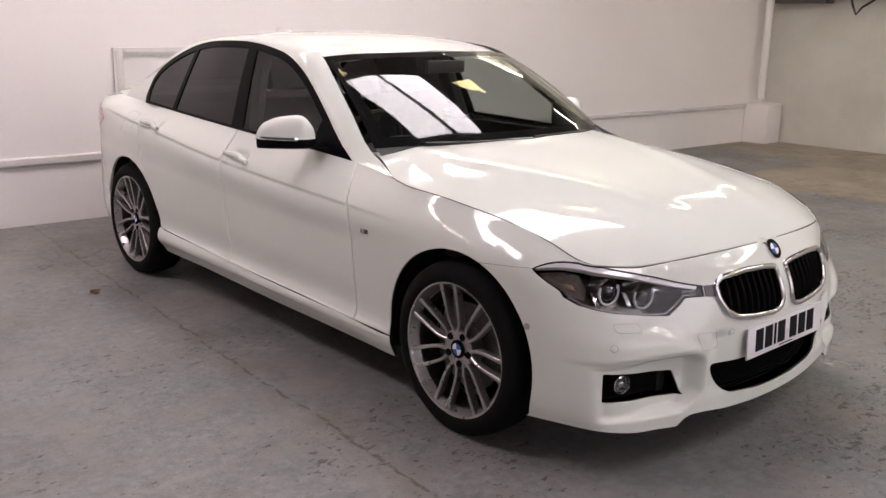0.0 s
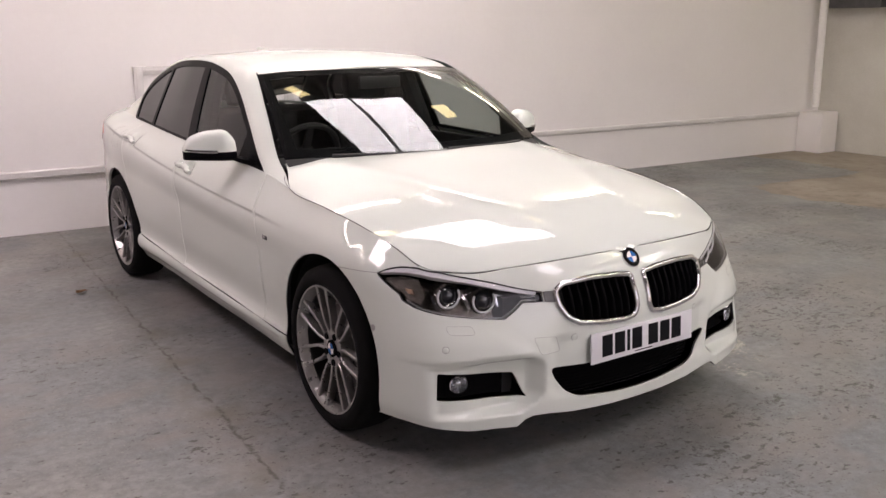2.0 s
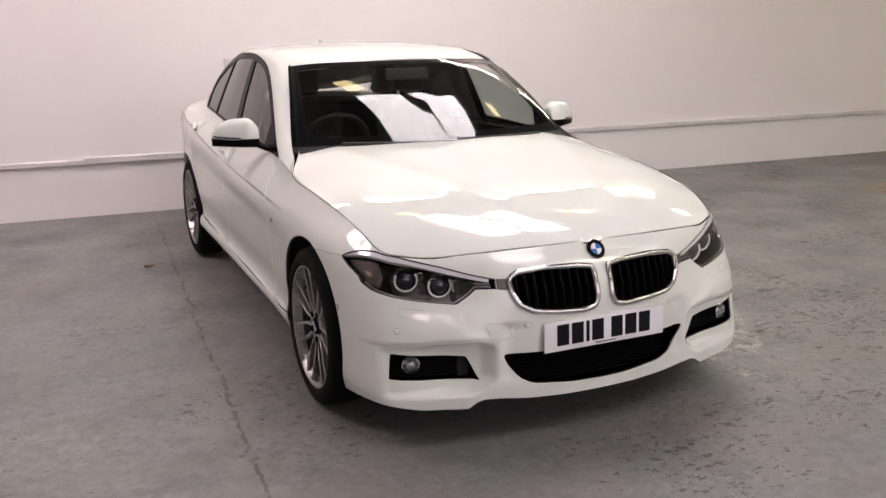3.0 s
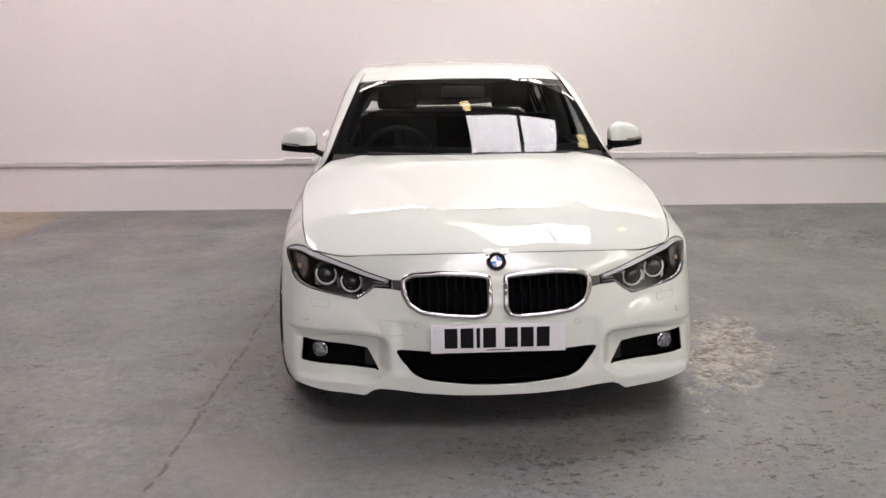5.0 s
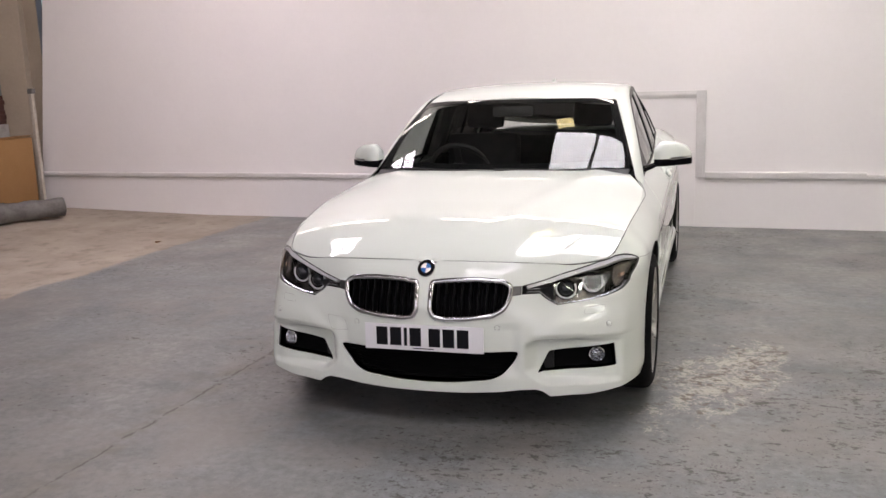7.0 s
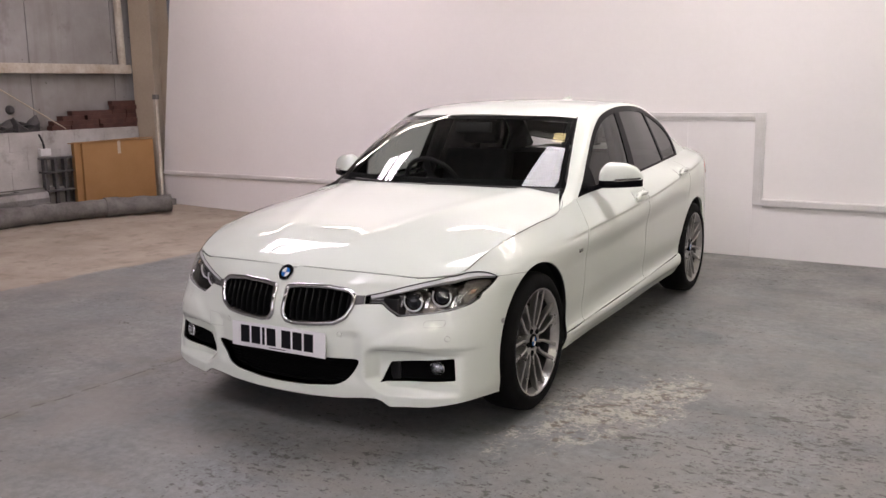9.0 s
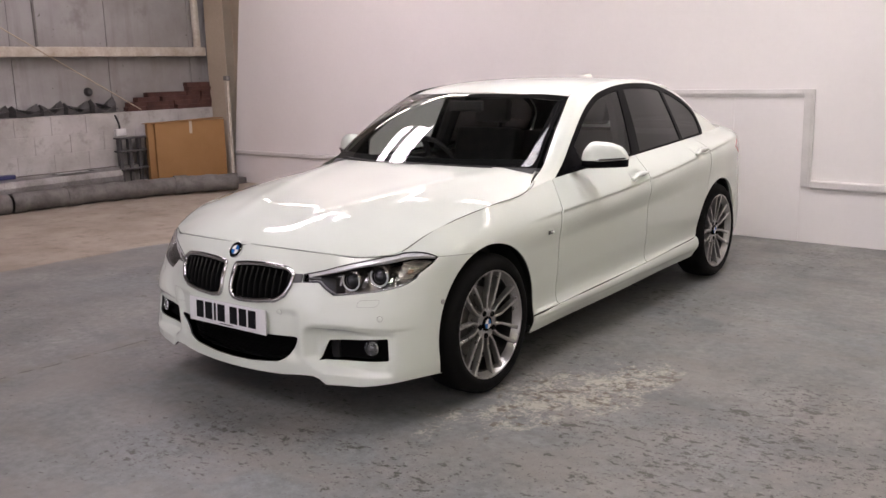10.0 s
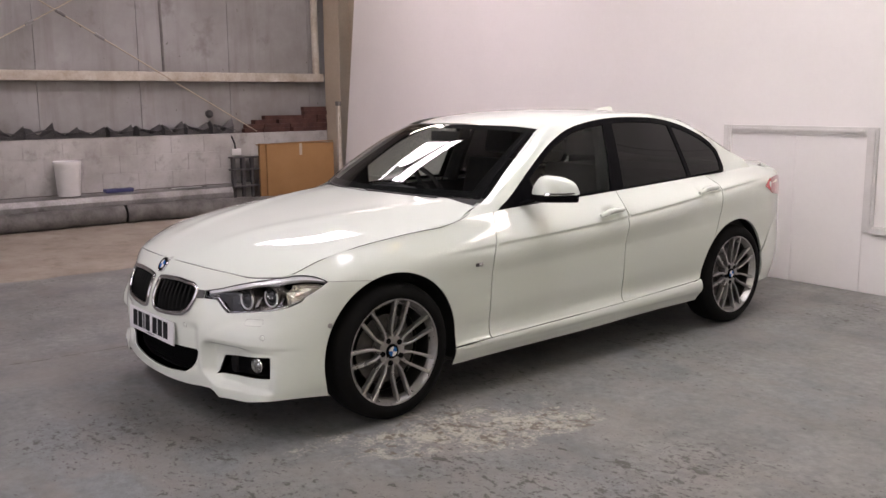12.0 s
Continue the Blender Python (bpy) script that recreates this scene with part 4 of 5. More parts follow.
        front_w = [(1.05, b_low(1.05))] + [(1.66, b_low(1.66)), (1.735, edge_z(1.735))] + gl(1.03, 1.73)[::-1] + [(1.02, edge_z(1.02))]
        rear_w = [(1.775, b_low(1.775)), (2.46, b_low(2.46)), (2.40, edge_z(2.40))] + gl(1.82, 2.40)[::-1] + [(1.82, edge_z(1.82))]
        quart = [(2.50, b_low(2.50)), (2.855, b_low(2.85) + .003)] + gl(2.45, 2.885)[::-1] + [(2.44, edge_z(2.44))]
        t = side
        panel("window_frame", g, outer, GLOSS_BLACK, car, holes=[front_w, rear_w, quart], step=0.05, depth=.01, turn=t, lift=.001)
        for nm, lp, mt, holder in (("window_pane", front_w, GLASS_SIDE, "front_door"), ("window_pane", rear_w, GLASS_DARK, "rear_door"), ("quarter_pane", quart, GLASS_DARK, "quarter_panel")):
            pane = panel(nm, g, lp, mt, made[holder, side], step=0.08, depth=.003, turn=t, lift=-.004)


def build_wheel():
    wheel = part("wheel", lathe([(-.10, .222), (.005, .236), (.022, .247), (.036, .2535), (.041, .2525), (.040, .246), (.024, .240), (.008, .228), (-.08, .214), (-.10, .214)], 72), ALLOY, None, "machined multi-spoke alloy wheel")
    part("tyre", lathe([(-.145, .236), (-.165, .262), (-.16, .30), (-.14, .318), (-.10, .3255), (-.05, .3265), (.0, .3255), (.026, .319), (.042, .300), (.049, .280), (.047, .262), (.040, .252), (.028, .248), (-.12, .236)], 72), RUBBER, wheel, "black low-profile tyre", 50)
    part("barrel", lathe([(-.13, .222), (-.02, .226), (.005, .226), (.005, .222), (-.13, .21)], 48), ALLOY_DARK, wheel)
    part("brake_disc", lathe([(-.07, .06), (-.07, .165), (-.045, .165), (-.045, .06)], 48), STEEL, wheel)
    part("hub", lathe([(-.06, .075), (-.01, .078), (.010, .073), (.014, .060), (.010, .036), (.010, 0)], 40), ALLOY, wheel)
    # Flat black discs on the hub stand in for the shade inside the bolt holes.
    for k in range(5):
        a = radians(90 + 36 + 72 * k)
        bm = lathe([(.0, .0132), (.0172, .0132), (.0172, .0118), (.0152, .0112), (.0152, 0)], 14)
        bmesh.ops.translate(bm, verts=bm.verts, vec=(0, .056 * math.cos(a), .056 * math.sin(a)))
        part("bolt_hole", bm, MATT_BLACK, wheel)
    cap = part("centre_cap", lathe([(.005, .034), (.016, .034), (.018, .031), (.0185, 0)], 32), GLOSS_BLACK, wheel, "round cap with blue and white quarters")
    for k, mt in enumerate((BLUE, BADGE_WHITE, BLUE, BADGE_WHITE)):
        bm = bmesh.new()
        c = bm.verts.new((.0195, 0, 0))
        ring = [bm.verts.new((.0192, .023 * math.cos(a), .023 * math.sin(a))) for a in np.linspace(radians(90 * k), radians(90 * k + 90), 8)]
        for p, q in zip(ring, ring[1:]):
            bm.faces.new((c, p, q))
        part("quarter", bm, mt, cap, "", 0)
    for k in range(7):
        a = radians(90 + 360 / 7 * k)
        for s in (1, -1):
            bm = bmesh.new()
            rows = []
            # the spoke's middle line across the pair, its width and the height of its face, by radius
            for r, off, w, x in ((.040, .006, .010, .006), (.060, .0095, .0080, .013), (.076, .0150, .0066, .016), (.092, .0220, .0062, .019), (.110, .0268, .0062, .021), (.150, .0305, .0066, .025), (.205, .0335, .0078, .030), (.2440, .0360, .0105, .033)):
                rows.append([bm.verts.new((xx, s * off + ww, r)) for xx, ww in ((x - .032, -w * .7), (x - .003, -w), (x, -w + .003), (x, w - .003), (x - .003, w), (x - .032, w * .7))])
            for p, q in zip(rows, rows[1:]):
                for i in range(6):
                    bm.faces.new((p[i], p[(i + 1) % 6], q[(i + 1) % 6], q[i]))
            bm.faces.new(rows[0]), bm.faces.new(rows[-1])
            bmesh.ops.rotate(bm, verts=bm.verts, cent=(0, 0, 0), matrix=Matrix.Rotation(a - radians(90), 3, "X"))
            part("spoke", bm, ALLOY, wheel, "", 30)
    return wheel


BLUE = Nodes("badge_blue", (0.02, 0.16, 0.50), 0.25, 0, 0.5).m
BADGE_WHITE = Nodes("badge_white", (0.80, 0.80, 0.80), 0.3, 0, 0.5).m


def build_inside(car):
    bm = box((-.74, -.34, .17), (.74, 3.1, .21))
    add_box(bm, (-.52, -.62, .20), (.52, .55, .62))
    add_box(bm, (-.80, .42, .20), (.80, .56, .86))
    add_box(bm, (-.78, 2.7, .30), (.78, 3.4, .90))
    for s in (1, -1):
        add_box(bm, (s * .80, .42, .21), (s * .835, 2.42, .80))
        add_box(bm, (s * .50, -.36, .60), (s * .70, .40, .70))
    part("inner_shell", bm, BLACK, car, "", 0)
    for y in (0, WHEELBASE):
        for s in (1, -1):
            bm = bmesh.new()
            r, a = (.392 if y == 0 else .386), np.linspace(radians(-10), radians(190), 26)
            rows = [[bm.verts.new((s * x, y + r * math.cos(t), AXLE_Z + r * math.sin(t))) for t in a] for x in (.50, .842 if y == 0 else .835)]
            for i in range(len(a) - 1):
                bm.faces.new((rows[0][i], rows[0][i + 1], rows[1][i + 1], rows[1][i]))
            part("arch_liner", bm, BLACK, car)


def build_car():
    car = thing("car", "white four-door saloon car with dark tinted windows, parked", "car")
    bumper, made, lamp = build_body(car)
    build_upper(car, made)
    build_inside(car)
    wheel = build_wheel()
    wheel.parent = car
    wheel.matrix_basis = pose(.852, 0, AXLE_Z + .0045, -12.7, 0, 0)
    for x, y, rz, rx in ((.842, WHEELBASE, 0, -8), (-.852, 0, 180, 10), (-.842, WHEELBASE, 180, 12)):
        copy_thing(wheel, pose(x, y, AXLE_Z + .0045, 0, 0, rz) @ pose(0, 0, 0, rx))
    return car, bumper, made, lamp


car, bumper, made, lamp = build_car()


# ---------------------------------------------------------------- the car's lamps, grilles and fittings
AMBER = Nodes("amber_reflector", (0.50, 0.33, 0.23), 0.25, 0.3, 0.6).m
TAIL_RED = Nodes("red_tail_lens", (0.50, 0.03, 0.03), 0.18, 0, 1.0).m
LAMP_INSIDE = worn("dark_lamp_housing", (0.36, 0.325, 0.295), (0.09, 0.078, 0.07), 0.2, 14, 38, 0.85, bump=0.5, distance=0.012)
SATIN = Nodes("satin_reflector", (0.66, 0.66, 0.67), 0.25, 0.75).m
BEZEL = worn("bronze_grey_bezel", (0.40, 0.36, 0.33), (0.17, 0.145, 0.13), 0.22, 18, 45, 0.8, bump=0.4, distance=0.01)
BROW = Nodes("bright_brow", (0.80, 0.80, 0.81), 0.2, 0.1, 0.6).m
RING_WHITE = Nodes("frosted_light_ring", (0.75, 0.75, 0.76), 0.25, 0, 0.6).m
LENS = Nodes("projector_lens", (0.02, 0.022, 0.028), 0.05, 0, 1.0).m
PLATE_WHITE = worn("white_plate", (0.78, 0.78, 0.80), (0.70, 0.70, 0.72), 0.3, 8, 100)
PLATE_INK = Nodes("black_plate_ink", (0.008, 0.008, 0.010), 0.6, 0, 0, 0.1).m
SLAT_BLACK = Nodes("satin_black_slat", (0.006, 0.006, 0.007), 0.35, 0, 0, 0.2).m


def on_skin(x, z, lift=0.0):
    """A place on the nose, seen from the front, and the normal there."""
    uv = np.array(front([(x, z)]))
    n = normals(skin, uv)[0]
    return Vector(skin(uv)[0] + lift * n), Vector(n)


def on_flank(y, z, side, lift=0.0):
    uv = np.array(flank([(y, z)]))
    n = normals(skin, uv)[0]
    p = skin(uv)[0] + lift * n
    return Vector((side * p[0], p[1], p[2])), Vector((side * n[0], n[1], n[2]))


def facing(p, n):
    """A frame at p whose y axis runs along -n, so that the front of a turned part looks out along n."""
    return Matrix.Translation(p) @ Vector((0, -1, 0)).rotation_difference(n).to_matrix().to_4x4()


def turned(profile, m, seg=32):
    bm = lathe(profile, seg, "y")
    bmesh.ops.transform(bm, matrix=m, verts=bm.verts)
    return bm


def on_line(loop, lift, side=1):
    uv = np.array(loop)
    n = normals(skin, uv)
    p = skin(uv) + lift * n
    return [Vector((side * a, b, c)) for a, b, c in p]


def roundel(name, m, r, parent, label):
    """A round badge of plain quarters in a dark ring."""
    badge = part(name, turned([(0.004, r), (-0.003, r), (-0.005, r * .94), (-0.0052, 0)], m, 40), GLOSS_BLACK, parent, label)
    part("rim", turned([(0.004, r * 1.06), (-0.003, r * 1.06), (-0.005, r * 1.0), (-0.003, r * .96), (0.004, r * .96)], m, 40), CHROME, badge)
    for k, mt in enumerate((BLUE, BADGE_WHITE, BLUE, BADGE_WHITE)):
        bm = bmesh.new()
        c = bm.verts.new((0, -.0060, 0))
        ring = [bm.verts.new((r * .6 * math.cos(a), -.0058, r * .6 * math.sin(a))) for a in np.linspace(radians(90 * k), radians(90 * k + 90), 9)]
        for p, q in zip(ring, ring[1:]):
            bm.faces.new((c, p, q))
        bmesh.ops.transform(bm, matrix=m, verts=bm.verts)
        part("quarter", bm, mt, badge, "", 0)
    return badge


def build_headlamps(car):
    loop = dense(lamp, 0.02)
    for side in (1, -1):
        lp = lamp if side > 0 else mirrored(lamp)
        housing = panel("headlamp", skin, lp, LAMP_INSIDE, car, step=0.04, depth=-.098, lift=-.102, label="headlamp with twin ringed lenses under a clear cover")
        cover = panel("lens_cover", skin, lp, GLASS_CLEAR, housing, step=0.03, depth=.002, lift=-.001)
        cover.visible_shadow = False
        part("dark_rim", tube(on_line(loop, -.003, side), .0024, 6, closed=True, up=(0, 1, 0)), BLACK, housing)
        # Black bar along the lamp's top, drawn in place of the bonnet gap's shade.
        lid = dense(lamp[:7], .02, False)
        part("upper_gap_line", tube(on_line(lid, -.001, side), [.0024] * (len(lid) - 6) + [.0020, .0016, .0012, .0008, .0006, .0004], 8, up=(0, 1, 0)), BLACK, housing)
        # bright brow above, thin bright line below
        top = front([(.425, .6425), (.50, .6600), (.60, .6880), (.70, .7130), (.755, .7240)]) + flank([(-.425, .7248), (-.340, .7000)])
        low = flank([(-.425, .7125)]) + front([(.755, .7095), (.70, .697), (.60, .673), (.50, .647), (.43, .632)])
        brow = top + low
        panel("brow", skin, brow if side > 0 else mirrored(brow), BROW, housing, step=0.015, depth=.02, lift=-.0035)
        sill = dense(front([(.475, .618), (.51, .588), (.55, .566), (.64, .571), (.74, .589), (.795, .606), (.815, .625)]), .02, False)
        part("lower_line", tube(on_line(sill, -.012, side), .0035, 6, up=(0, 1, 0)), SATIN, housing)
        for z in (.617, .628):
            fin = dense(front([(.425, z), (.478, z)]), .02, False)
            part("fin", tube(on_line(fin, -.012, side), .0026, 6, up=(0, 1, 0)), SATIN, housing)
        for x, z, back in ((.700, .651, .062), (.590, .629, .062)):
            p, n = on_skin(x, z, -back)
            p.x *= side
            m = facing(p, Vector((side * .18, -1, .02)).normalized())
            pod = part("projector", turned([(.05, .050), (.0, .048), (-.006, .042), (.004, .038), (.012, .034), (.03, .02), (.03, 0)], m, 40), LAMP_INSIDE, housing)
            part("projector_lens", turned([(.012, .033), (-.002, .031), (-.012, .024), (-.018, .013), (-.020, 0)], m, 32), LENS, pod)
            bm = bmesh.new()
            pts = [m @ Vector((.041 * math.cos(a), -.008, .041 * math.sin(a))) for a in np.linspace(radians(150), radians(390), 34)]
            part("light_ring", tube(pts, .0038, 8, bm, up=(0, 1, 0)), RING_WHITE, pod)
        for x0, x1 in ((.515, .545), (.638, .652), (.735, .752)):
            facet = front([(x0, .600), (x1, .604), (x1 + .006, .650), (x0 + .006, .640)])
            panel("facet", skin, facet if side > 0 else mirrored(facet), CHROME, housing, step=0.015, depth=.02, lift=-.060)
        refl = front([(.772, .702)]) + flank([(-.425, .7065), (-.352, .6930), (-.392, .6640), (-.433, .6420)]) + front([(.815, .626), (.790, .614), (.772, .650)])
        panel("side_reflector", skin, refl if side > 0 else mirrored(refl), BEZEL, housing, step=0.015, depth=.01, lift=-.030)
        amber = front([(.799, .661), (.812, .662), (.809, .650), (.799, .648)])
        panel("amber_reflector", skin, amber if side > 0 else mirrored(amber), AMBER, housing, step=0.012, depth=.004, lift=-.020)
        link = front([(.366, .640), (.402, .640), (.402, .608), (.360, .604)])
        panel("grille_link", skin, link if side > 0 else mirrored(link), ALLOY_DARK, car, step=0.012, depth=.006, lift=.003)


def build_grilles(car):
    kid = front(KIDNEY)
    for side in (1, -1):
        lp = kid if side > 0 else mirrored(kid)
        grille = panel("kidney_grille", skin, lp, MATT_BLACK, car, step=0.03, depth=-.046, lift=-.055, label="black slatted grille in a chrome frame")
        ring = on_line(dense(rounded(kid, .012), .012), .003, side)
        part("frame", tube(ring, .0115, 10, closed=True, flat=0.8, up=(0, 1, 0)), CHROME, grille, "chrome grille frame", 60)
        for i in range(9):
            x = .058 + i * .0345
            zs = [z for z in np.linspace(.50, .68, 60) if inside(np.array([[x, z]]), [tuple(q) for q in KIDNEY])[0]]
            if len(zs) < 4:
                continue
            bm = bmesh.new()
            rows = []
            for z in np.linspace(zs[0], zs[-1], 7):
                p, _ = on_skin(x, float(z), -.006)
                rows.append([bm.verts.new((side * (p.x + dx), p.y + dy, p.z)) for dx, dy in ((-.0035, .05), (-.0045, .006), (0, 0), (.0045, .006), (.0035, .05))])
            for a, b in zip(rows, rows[1:]):
                for k in range(4):
                    bm.faces.new((a[k], a[k + 1], b[k + 1], b[k]))
            part("slat", bm, SLAT_BLACK, grille, "", 40)
    # lower intake: mesh of thin bars before a dark duct
    duct = panel("lower_intake", skin, front(INTAKE), MATT_BLACK, car, step=0.04, depth=-.066, lift=-.075, label="black lower air intake with thin bars")
    for z in np.arange(.240, .370, .0125):
        xs = [x for x in np.linspace(-.42, .42, 169) if inside(np.array([[x, z]]), INTAKE)[0]]
        pts = [Vector((x, on_skin(x, float(z))[0].y + .045, z)) for x in np.linspace(xs[0], xs[-1], 15)]
        part("bar", tube(pts, .0028, 5), MATT_BLACK, duct)
    for side in (1, -1):
        lp = rounded(front(FOG), .010)
        fog = panel("fog_intake", skin, lp if side > 0 else mirrored(lp), MATT_BLACK, car, step=0.04, depth=-.046, lift=-.055, label="black side intake holding a round fog lamp")
        p, n = on_skin(.705, .343, -.026)
        m = facing(Vector((side * p.x, p.y, p.z)), Vector((side * .30, -1, 0)).normalized())
        body = part("fog_lamp", turned([(.03, .033), (-.012, .033), (-.015, .030), (-.008, .028), (.010, .022), (.022, .010), (.022, 0)], m, 32), CHROME, fog, "round clear fog lamp")
        part("fog_lens", turned([(-.010, .029), (-.016, .024), (-.019, .012), (-.020, 0)], m, 24), GLASS_CLEAR, body).visible_shadow = False
        part("bulb_shield", turned([(.012, .012), (-.006, .012), (-.010, .006), (-.010, 0)], m, 16), CHROME, body)


def build_front(car):
    # number plate with plain bars for the characters
    tilt = Matrix.Translation((0, -.792, .4265)) @ Matrix.Rotation(radians(-3), 4, "X")
    plate = part("number_plate", box((-.26, -.004, -.0555), (.26, .004, .0555), .003, tilt), PLATE_WHITE, car, "white number plate with black characters")
    part("plate_holder", box((-.20, .004, -.05), (.20, .03, .05), .003, tilt), BLACK, plate)
    x = -.208
    for w in (.050, .050, .014, .050, None, .050, .050, .050):
        if w is None:
            x += .022
            continue
        part("bar", box((x, -.0052, -.036), (x + w, -.0038, .042), 0, tilt), PLATE_INK, plate, "", 0)
        x += w + .0115
    part("bar", box((-.045, -.0052, -.0475), (.045, -.0038, -.0440), 0, tilt), PLATE_INK, plate, "", 0)
    p, n = on_skin(0, .707, .003)
    roundel("bonnet_badge", facing(p, n), .0365, car, "round badge with blue and white quarters")
    # parking sensors, towing-eye cover and lamp-washer cover
    for side in (1, -1):
        for x, z in ((.310, .476), (.750, .474)):
            p, n = on_skin(x, z, .0)
            m = facing(Vector((side * p.x, p.y, p.z)), Vector((side * n.x, n.y, n.z)))
            s = part("parking_sensor", turned([(.004, .0108), (-.0008, .0108), (-.0016, .009), (-.0016, 0)], m, 20), PAINT, bumper)
            part("dark_rim", turned([(.002, .0122), (-.0004, .0122), (-.0004, .0106), (.002, .0106)], m, 20), SEAM_GREY, s)
        p, n = on_flank(-.345, .508, side)
        part("parking_sensor", turned([(.004, .0115), (-.0012, .0115), (-.0018, .009), (-.0018, 0)], facing(p, n), 18), ALLOY, bumper)
    for side, quad in ((-1, [(.378, .488), (.462, .492), (.440, .430), (.358, .430)]), (1, [(.655, .545), (.735, .548), (.73, .520), (.652, .518)]), (-1, [(.655, .545), (.735, .548), (.73, .520), (.652, .518)])):
        lp = front(rounded(quad, .012, 3))
        part("cover_joint", tube(on_line(dense(lp, .015), .0001, side), .0005, 5, closed=True, up=(0, 1, 0)), SEAM_GREY, bumper)
    # fuel flap in the right rear wing
    flap = flank(rounded([(2.70, .940), (2.84, .952), (2.86, .835), (2.72, .815)], .03, 4))
    part("fuel_flap_joint", tube(on_line(dense(flap, .02), .0002, -1), .0006, 5, closed=True), SEAM_GREY, made["quarter_panel", -1])
    # wipers
    for s0, t0, s1, t1 in ((.10, .0, -.72, .02), (.70, .0, .02, .02)):
        pts = [Vector(screen((s0 + (s1 - s0) * k, t0 + (t1 - t0) * k))[0]) + Vector((0, -.006, .002)) for k in np.linspace(0, 1, 9)]
        arm = part("wiper", tube(pts, .009, 7, flat=0.6), BLACK, car)
        part("blade", tube([p + Vector((0, .004, -.010)) for p in pts[3:]], .005, 5), BLACK, arm)
    # cowl under the screen
    bm = bmesh.new()
    rows = []
    for s in np.linspace(-.97, .97, 25):
        a = Vector(screen((s, .025))[0]) + Vector((0, 0, -.012))
        b = Vector(screen((s, .0))[0]) + Vector((0, -.05, -.04))
        rows.append([bm.verts.new(a), bm.verts.new(b)])
    for a, b in zip(rows, rows[1:]):
        bm.faces.new((a[0], a[1], b[1], b[0]))
    part("cowl", bm, BLACK, car)


def build_sides(car):
    for side in (1, -1):
        # door mirror
        zt = Line((0, .074), (.12, .100), (.40, .104), (.70, .088), (.92, .052), (1, .018))
        yf = Line((0, .955), (.2, .945), (.6, .985), (.9, 1.035), (1, 1.065))
        yb = Line((0, 1.055), (.2, 1.065), (.6, 1.085), (.9, 1.10), (1, 1.095))
        def shell(lo, hi):
            bm = bmesh.new()
            rings = []
            for s in np.linspace(0, 1, 18):
                x = side * (.826 + .204 * s)
                cy, ry = (yf(s)[0] + yb(s)[0]) / 2, (yb(s)[0] - yf(s)[0]) / 2
                h = zt(s)[0]
                ring = []
                for a in np.linspace(0, 2 * math.pi, 28, endpoint=False):
                    c, w = math.cos(a), math.sin(a)
                    z = .975 + .008 * s + (h * np.sign(w) * abs(w) ** .7 if w > 0 else .034 * np.sign(w) * abs(w) ** .7)
                    back = 1.0 if c > 0 else 1.0 + .06 * max(0, w)
                    y = cy + ry * np.sign(c) * abs(c) ** .6 * back + (.012 * w if w > 0 else 0)
                    ring.append(bm.verts.new((x, y, min(max(z, lo), hi))))
                rings.append(ring)
            for p, q in zip(rings, rings[1:]):
                for k in range(28):
                    bm.faces.new((p[k], p[(k + 1) % 28], q[(k + 1) % 28], q[k]))
            bm.faces.new(rings[0]), bm.faces.new(rings[-1])
            return bm
        door = made["front_door", side]
        cap = part("door_mirror", shell(.988, 1.2), PAINT, door, "white mirror cap over a black foot", 50)
        part("mirror_foot", shell(.90, .990), GLOSS_BLACK, cap, "", 50)
        bm = bmesh.new()
        arm = [Vector((side * x, y, z)) for x, y, z in ((.770, .93, .935), (.805, .955, .945), (.85, .99, .962), (.90, 1.01, .966))]
        part("mirror_arm", tube(arm, [.030, .026, .022, .016], 10, bm, flat=0.55), GLOSS_BLACK, cap)
        part("mirror_glass", box((side * .850, 1.068, .975), (side * 1.00, 1.078, 1.045), .004), CHROME, cap)
        pts = [Vector((side * (.915 + .105 * k), .975 + .095 * k * k + .012 * k - .004, .984 + .004 * k)) for k in np.linspace(0, 1, 9)]
        part("indicator", tube([p + Vector((0, -.010, .006)) for p in pts], .0105, 8, flat=0.8), CHROME, cap, "clear indicator strip")
        # handles
        for hy, hz, name in ((1.545, .834, "front_door"), (2.475, .893, "rear_door")):
            rise = .010
            pts, rad = [], []
            for k in np.linspace(-1, 1, 13):
                p, n = on_flank(hy + .105 * k, hz + rise * k, side, .018 + .012 * (1 - k * k))
                pts.append(p), rad.append(.0165 * (1 - .35 * abs(k) ** 3))
            part("door_handle", tube(pts, rad, 10, flat=0.95), PAINT, made[name, side])
        # fender badge of three slanted bars
        for k, mt in enumerate((ALLOY_DARK, ALLOY_DARK, SATIN)):
            p, n = on_flank(.500 + .011 * k, .674, side, .002)
            m = Matrix.Translation(p)
            part("fender_badge", box((-.0015, -.004 if k < 2 else -.004, -.008), (.0015, .004 if k < 2 else .020, .010), .0008, m), mt, made["front_fender", side], "small grey side badge")
        # tail lamp
        lp = flank([(3.20, .880), (3.30, .925), (3.46, .935), (3.60, .925), (3.625, .84), (3.52, .80), (3.34, .82)])
        panel("tail_lamp", skin, lp if side > 0 else mirrored(lp), TAIL_RED, car, step=0.03, depth=.004, lift=.003, label="red wrap-around tail lamp")
    bm = bmesh.new()
    rows = []
    for k, (y, h) in enumerate(((2.36, .002), (2.42, .018), (2.50, .040), (2.56, .055), (2.585, .052), (2.60, .002))):
        z = float(roof((0, y))[0, 2]) - .004
        rows.append([bm.verts.new((x, y, z + zz)) for x, zz in ((-.022, 0), (-.010, h * .6), (-.003, h), (.003, h), (.010, h * .6), (.022, 0))])
